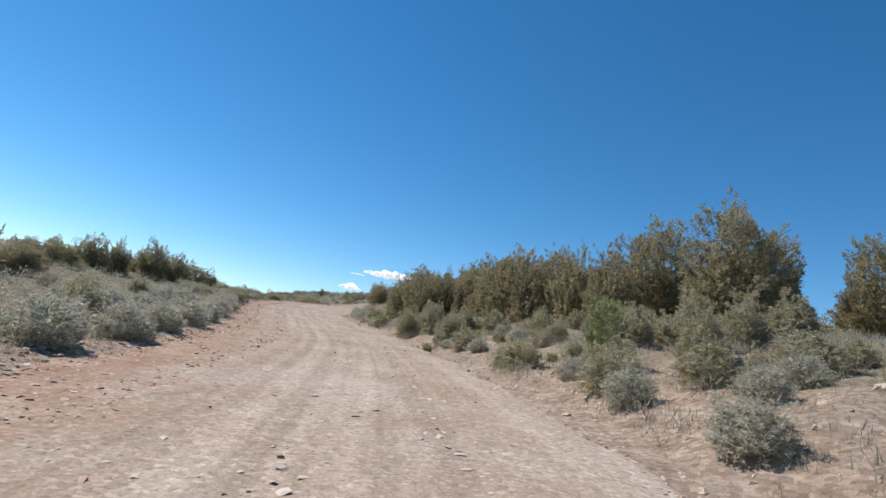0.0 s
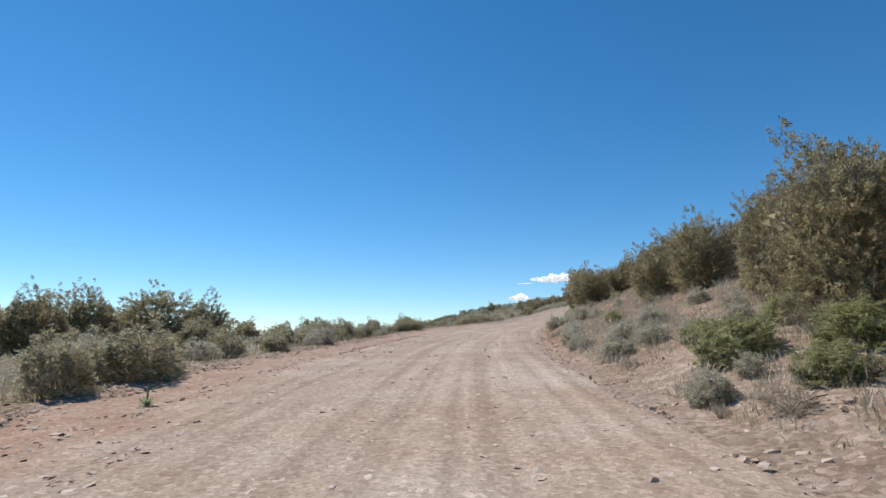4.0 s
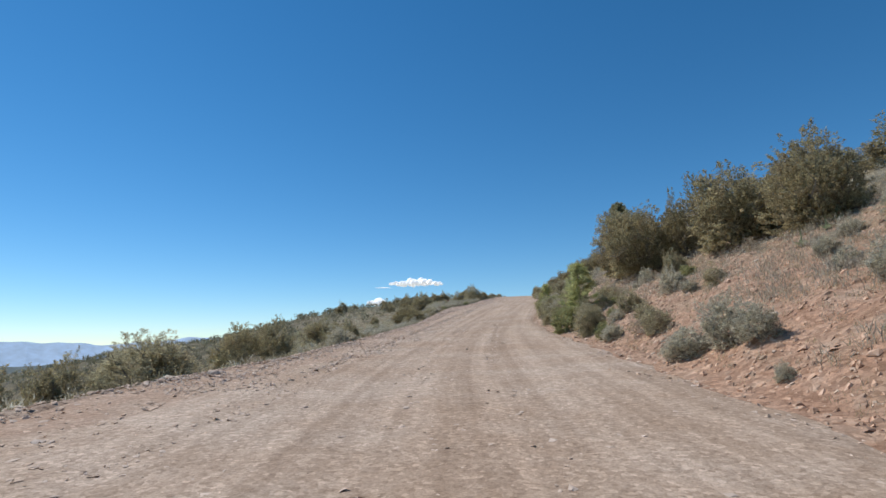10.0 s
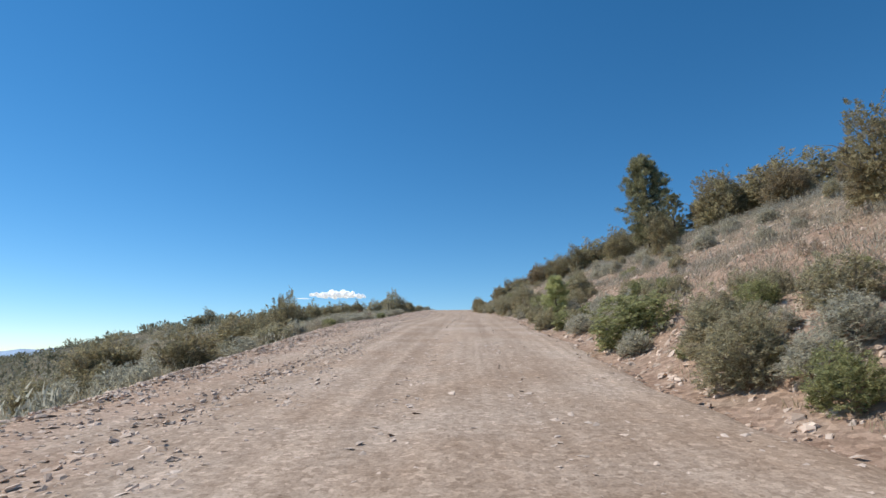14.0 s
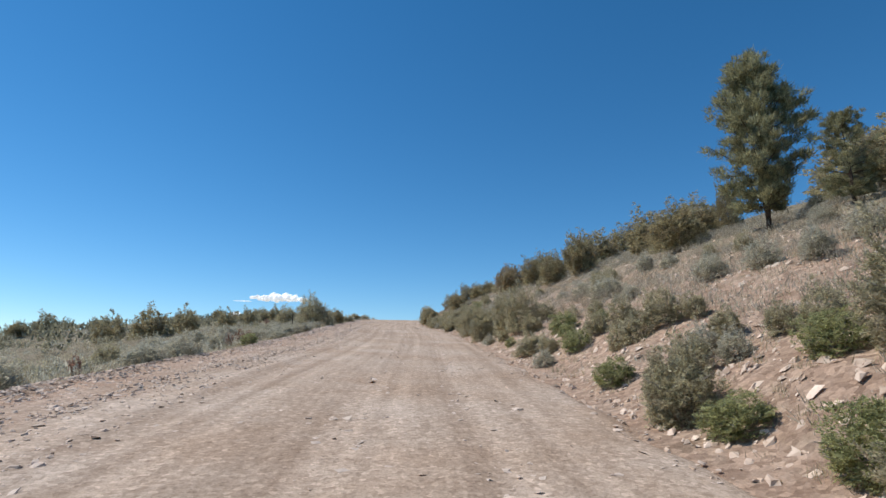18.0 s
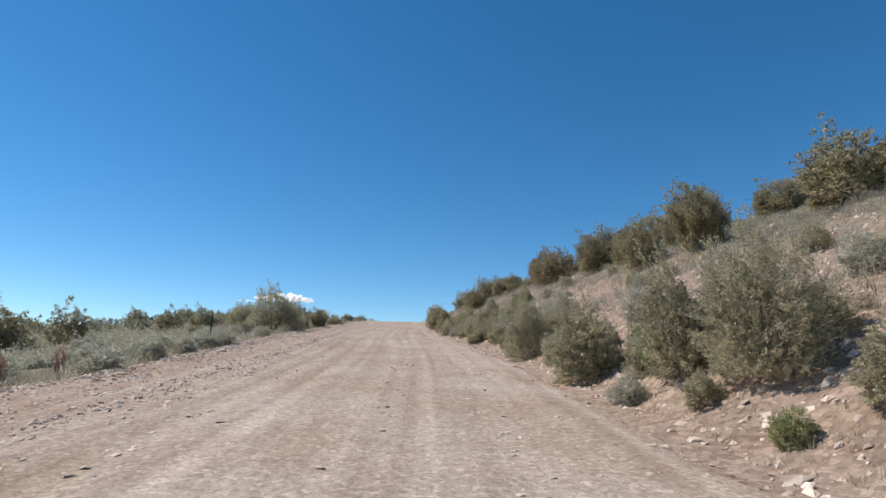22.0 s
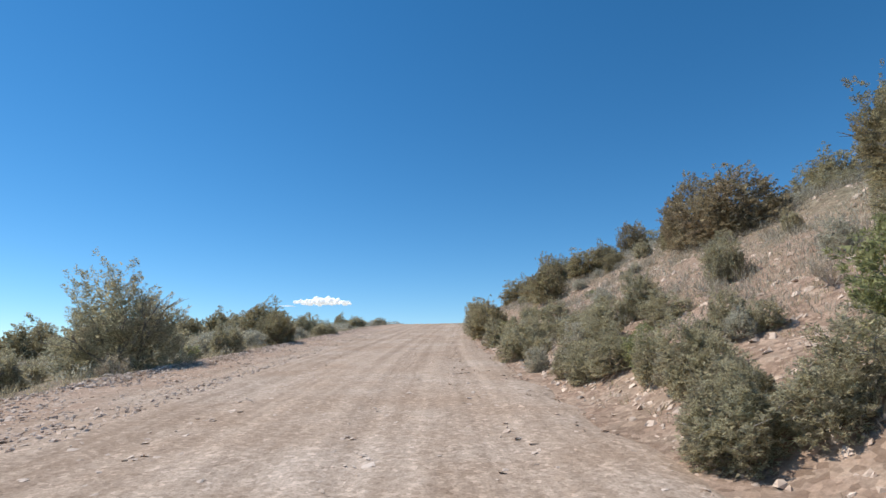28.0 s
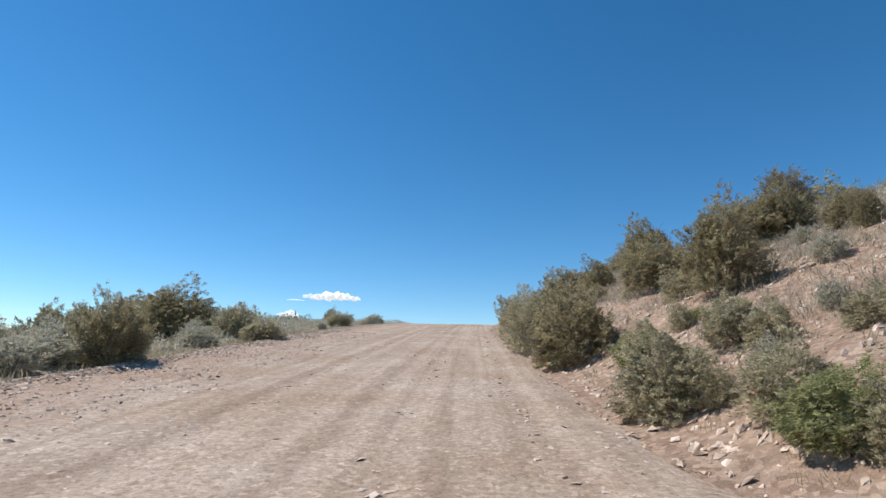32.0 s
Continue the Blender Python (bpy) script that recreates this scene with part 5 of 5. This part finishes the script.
def prickly_pear(s, d, size, seed):
    """A clump of flat cactus pads, some growing from the rims of others."""
    rng = np.random.default_rng(seed)
    root = tagged(new("prickly_pear"), "pale green prickly pear with flat pads among dry herbs", "cactus", "prickly pears")
    x, y = (float(v) for v in by_road(s, d))
    root.location = (x, y, height_at(x, y) - 0.01)
    for n in range(9):
        a = 2.4 * n
        spot = Vector((math.cos(a), math.sin(a), 0)) * size * 0.16 * math.sqrt(n)
        lean = Euler((radians(rng.normal() * 16), radians(rng.normal() * 22), rng.uniform(0, 6.28)))
        big = size * rng.uniform(0.32, 0.46)
        first = Matrix.LocRotScale(spot, lean, (big, big, big))
        part("pad", PADS[n % 3], root).matrix_local = first
        if n % 3 != 2:
            tip = first @ Vector((rng.uniform(-0.2, 0.2), 0, 0.86))
            part("pad", PADS[(n + 1) % 3], root).matrix_local = Matrix.LocRotScale(tip, Euler((radians(rng.normal() * 20), radians(rng.normal() * 26), rng.uniform(0, 6.28))), (big * 0.8,) * 3)


for n, (s, d, size) in enumerate(((49.4, 12.4, 0.75), (42.5, 11.0, 0.7), (48.6, 11.6, 0.7), (50.6, 10.2, 0.6), (43.6, 11.4, 0.6), (41.6, 10.2, 0.5))):
    prickly_pear(s, d, size, 800 + n)

# ---------- far scrub, grass, stones ----------
def far_scrub():
    """Shrubs too far and too many to count, on the slopes across the valley and behind the crest."""
    rng = np.random.default_rng(301)
    x, y = np.r_[rng.uniform(-460, 190, 6000), rng.uniform(-170, -60, 2600)], np.r_[rng.uniform(-20, 620, 6000), rng.uniform(0, 340, 2600)]
    s, d, _ = road_place(x, y)
    keep = ((d < -24) | (d > 48) | (s > 345)) & (np.abs(d) > 12)
    x, y = x[keep], y[keep]
    near = (x > -175) & (y < 345)
    z = land(x, y)
    size = rng.uniform(0.6, 1.7, len(x))
    centres = np.c_[x, y, z + size * 0.45]
    points = np.concatenate([leaves(rng, centres[k:k + 1], np.array([[0, 0, 1.0]]), 38 if near[k] else 22, size[k] * 0.75, size[k] * 0.28, size[k] * 0.17, 0.3, 0.6) for k in range(len(x))])
    tagged(new("far_scrub", leaf_mesh("far_scrub", points, FAR_LEAF)), "dull green scrub dotting the far slopes", "scrub", kind="stuff")


far_scrub()


def sage_carpet():
    """Low sage past counting between the single clumps, on both sides of the road."""
    rng = np.random.default_rng(302)
    s = rng.uniform(0, 330, 7400)
    off = 0.9 + 40 * rng.uniform(size=7400) ** 1.3
    left = rng.uniform(size=7400) < 0.62
    d = np.where(left, -np.interp(s, S_AT, EDGE_L) - off, np.interp(s, S_AT, EDGE_R) + off + np.where(rng.uniform(size=7400) < 0.3, 0.5, 6))
    x, y = by_road(s, d)
    size = rng.uniform(0.2, 0.52, 7400) * np.where(left, 1.15, 0.9)
    centres = np.c_[x, y, land(x, y) + size * 0.35]
    points = np.concatenate([leaves(rng, centres[k:k + 1], np.array([[0, 0, 1.0]]), 62, size[k] * 0.95, size[k] * 0.24, size[k] * 0.075, 0.9, 0.65) for k in range(7400)])
    tagged(new("sage_carpet", leaf_mesh("sage_carpet", points, SAGE_LEAF)), "low grey-green sage growing thinly over the slopes", "sage scrub", kind="stuff")


sage_carpet()


def brush_cover():
    """Bitterbrush and sage past counting over the downhill slope."""
    rng = np.random.default_rng(304)
    n = 1500
    s = rng.uniform(0, 330, n)
    x, y = by_road(s, -np.interp(s, S_AT, EDGE_L) - 4.0 - 30 * rng.uniform(size=n) ** 1.2)
    size = rng.uniform(0.35, 0.8, n)
    centres = np.c_[x, y, land(x, y) + size * 0.42]
    points = np.concatenate([leaves(rng, centres[k:k + 1], np.array([[0, 0, 0.8]]), 150, size[k], size[k] * 0.12, size[k] * 0.055, 0.5, 0.62) for k in range(n)])
    tagged(new("brush_cover", leaf_mesh("brush_cover", points, BRUSH_LEAF)), "olive-grey brush growing closely down the slope", "scrub", kind="stuff")


brush_cover()


def dry_herbs():
    """Low dry herbs past counting over the upper bank and the verge."""
    rng = np.random.default_rng(303)
    s = rng.uniform(20, 300, 29000)
    off = np.where(s < 90, 0.7, np.where(rng.uniform(size=29000) < 0.14, 0.8, 3.2)) + 15 * rng.uniform(size=29000)
    patch = waves(s, off, 9.0, 31) + 0.4 * rng.normal(size=29000)
    keep = (patch > -0.5) & ((s > 60) | (patch > 0.25))
    s, off = s[keep], off[keep]
    x, y = by_road(s, np.interp(s, S_AT, EDGE_R) + off)
    size = rng.uniform(0.15, 0.42, len(s))
    centres = np.c_[x, y, land(x, y) + size * 0.3]
    points = np.concatenate([leaves(rng, centres[k:k + 1], np.array([[0, 0, 1.0]]), 38, size[k], size[k] * 0.4, size[k] * 0.055, 1.0, 0.6) for k in range(len(s))])
    tagged(new("dry_herbs", leaf_mesh("dry_herbs", points, HERB_LEAF)), "grey-tan dry herbs covering the upper bank", "dry herbs", kind="stuff")


dry_herbs()


def strewn(count, along, side, seed, right=True):
    """Places strewn over a stretch, thicker near its first edge."""
    rng = np.random.default_rng(seed)
    s = rng.uniform(*along, count)
    off = side[0] + (side[1] - side[0]) * rng.uniform(size=count) ** 1.3
    d = (np.interp(s, S_AT, EDGE_R) if right else -np.interp(s, S_AT, EDGE_L)) + off
    x, y = by_road(s, d)
    return np.c_[x, y, land(x, y)], rng


places, rng = strewn(9000, (2, 262), (1.6, -1.6), 401)
stones("verge_gravel", rng, places, 0.025 + 0.10 * rng.uniform(size=len(places)) ** 3, STONE, "loose tan gravel along the foot of the bank")
places, rng = strewn(9000, (2, 262), (-1.0, 2.2), 402, False)
places[:, 2] += 0.015
stones("shoulder_gravel", rng, places, 0.025 + 0.10 * rng.uniform(size=len(places)) ** 2.6, STONE, "loose tan gravel on the downhill road shoulder", 0.2)
places, rng = strewn(36000, (128, 262), (-0.5, 2.9), 407, False)
places[:, 2] += 0.02
stones("shoulder_rubble", rng, places, 0.022 + 0.085 * rng.uniform(size=len(places)) ** 2.2, BANK_STONE, "band of broken reddish rubble along the downhill road edge", 0.36)
places, rng = strewn(19000, (140, 255), (0.2, 12.5), 403)
places[:, 2] += 0.012
stones("bank_stones", rng, places, 0.026 + 0.13 * rng.uniform(size=len(places)) ** 2.6, BANK_STONE, "reddish broken stones covering the cut bank", 0.5)
places, rng = strewn(15000, (84, 150), (0.2, 11.5), 408)
places[:, 2] += 0.012
stones("bank_rubble", rng, places, 0.03 + 0.13 * rng.uniform(size=len(places)) ** 2.4, IRON_STONE, "iron-red rubble slipping down the cut bank", 0.5)
places, rng = strewn(3000, (2, 95), (0.2, 10), 404)
stones("soil_stones", rng, places, 0.025 + 0.12 * rng.uniform(size=len(places)) ** 3, STONE, "small pale stones lying in the soil")


places, rng = strewn(6500, (17, 100), (-0.6, 3.2), 409, False)
places[:, 2] += 0.012
stones("shoulder_stones", rng, places, 0.02 + 0.10 * rng.uniform(size=len(places)) ** 3.2, IRON_STONE, "loose reddish stones on the bare road shoulder", 0.35)


def road_grit():
    rng = np.random.default_rng(405)
    s = rng.uniform(17, 262, 46000)
    d = -np.interp(s, S_AT, EDGE_L) + (np.interp(s, S_AT, EDGE_L) + np.interp(s, S_AT, EDGE_R)) * rng.uniform(size=46000)
    x, y = by_road(s, d)
    stones("road_stones", rng, np.c_[x, y, land(x, y) + 0.014], 0.018 + 0.09 * rng.uniform(size=46000) ** 3.2, ROAD_STONE, "small pale stones pressed into the dirt road", 0.13)


road_grit()


def rock(seed):
    """A single weathered rock, of about one metre's width."""
    bm = bmesh.new()
    bmesh.ops.create_icosphere(bm, subdivisions=2, radius=0.5)
    shift = Vector((seed * 3.7, seed * 1.3, 0))
    for v in bm.verts:
        v.co *= 1 + 0.45 * noise.noise(v.co * 2.2 + shift)
        v.co = Vector((v.co.x, v.co.y * 0.75, max(v.co.z * 0.62, -0.12)))
    me = bpy.data.meshes.new("rock")
    bm.to_mesh(me)
    bm.free()
    me.materials.append(ROCK)
    return me


ROCKS = [rock(k) for k in range(6)]
rng = np.random.default_rng(501)
for n in range(230):
    right = rng.uniform() < 0.82
    s = rng.uniform(5, 250) if n < 90 else rng.choice([rng.uniform(88, 135), rng.uniform(165, 248)])
    d = np.interp(s, S_AT, EDGE_R) + rng.uniform(0.3, 11) if right else -np.interp(s, S_AT, EDGE_L) - rng.uniform(-0.4, 1.5)
    x, y = (float(v) for v in by_road(s, d))
    size = 0.13 + 0.25 * rng.uniform() ** 2
    slope = math.atan(np.interp(s, S_AT, BANK)) if right else 0.0
    tx, ty = np.interp(s, ALONG, TANGENT[:, 0]), np.interp(s, ALONG, TANGENT[:, 1])
    lie = (Matrix.Rotation(-slope, 3, Vector((tx, ty, 0))) @ Matrix.Rotation(rng.uniform(0, 6.28), 3, "Z")).to_quaternion()
    ob = tagged(new("rock", ROCKS[n % 6]), "pale weathered slab bedded in the bank" if right else "pale rock lying on the gravel shoulder", "rock", "rocks beside the road")
    ob.matrix_world = Matrix.LocRotScale(Vector((x, y, height_at(x, y) + 0.02)), lie, (size, size, size * rng.uniform(0.4, 0.8)))

places, rng = strewn(15000, (2, 262), (0.5, 19), 601)
grass("bank_grass", rng, places, 0.16, GRASS_BLADE, "thin dry grass tufts on the bank")
places, rng = strewn(11000, (2, 262), (-0.4, -17), 602, False)
grass("verge_grass", rng, places, 0.33, GRASS_BLADE, "thin dry grass between the sagebrush")


places, rng = strewn(7000, (80, 152), (-0.6, 4.2), 406, False)
places[:, 2] += 0.02
stones("pull_off_gravel", rng, places, 0.02 + 0.09 * rng.uniform(size=len(places)) ** 2.6, STONE, "loose broken gravel over the wide bend of the road", 0.26)


# ---------- dead brush and the fence post ----------
def dead_brush(s, d, size, seed):
    """A low heap of bleached twigs that follows the slope."""
    rng = np.random.default_rng(seed)
    verts, faces = [], []
    x, y = (float(v) for v in by_road(s, d))
    n = 240
    off = rng.normal(size=(n, 2)) * 0.4 * size
    turn = rng.uniform(0, 6.28, n)
    way = np.c_[np.cos(turn), np.sin(turn)] * (size * rng.uniform(0.1, 0.34, n))[:, None]
    low, high = land(x + off[:, 0], y + off[:, 1]), land(x + off[:, 0] + way[:, 0], y + off[:, 1] + way[:, 1])
    lift = rng.uniform(0.01, 0.16, (n, 2)) * size * np.exp(-(off ** 2).sum(1) / size ** 2)[:, None]
    for k in range(n):
        a, b = np.array([*off[k], low[k] + lift[k, 0]]), np.array([*(off[k] + way[k]), high[k] + lift[k, 1]])
        thick = rng.uniform(0.005, 0.013)
        limb(verts, faces, [a, (a + b) / 2 + rng.normal(size=3) * 0.025 * size, b], [thick, thick * 0.8, thick * 0.3], 4)
    ob = tagged(new("dead_brush", mesh_of("dead_brush", verts, faces, DEAD_WOOD)), "bleached heap of dead brushwood on the bank", "brushwood", "heaps of dead brush", kind="stuff")
    ob.location = (x, y, 0)


dead_brush(76.3, 5.7, 1.2, 1)
dead_brush(57.6, 5.6, 1.7, 2)
dead_brush(59.4, 6.8, 1.5, 3)
dead_brush(152, 9.3, 1.5, 4)
dead_brush(58.8, 4.8, 1.5, 5)
dead_brush(61.2, 6.0, 1.4, 6)
dead_brush(56.2, 7.6, 1.4, 7)


def fence_post(x, y, high):
    root = tagged(new("fence_post"), "dark weathered steel fence post among the sagebrush", "fence post")
    root.location = (x, y, height_at(x, y) - 0.05)
    bm = bmesh.new()
    for wide, deep, shift in ((0.05, 0.008, 0.0), (0.008, 0.04, 0.022)):
        bmesh.ops.create_cube(bm, size=1, matrix=Matrix.Translation((0, shift, high / 2)) @ Matrix.Diagonal((wide, deep, high, 1)))
    me = bpy.data.meshes.new("post")
    bm.to_mesh(me)
    bm.free()
    me.materials.append(POST_STEEL)
    part("post", me, root)


fence_post(-50.3, 205.6, 1.62)
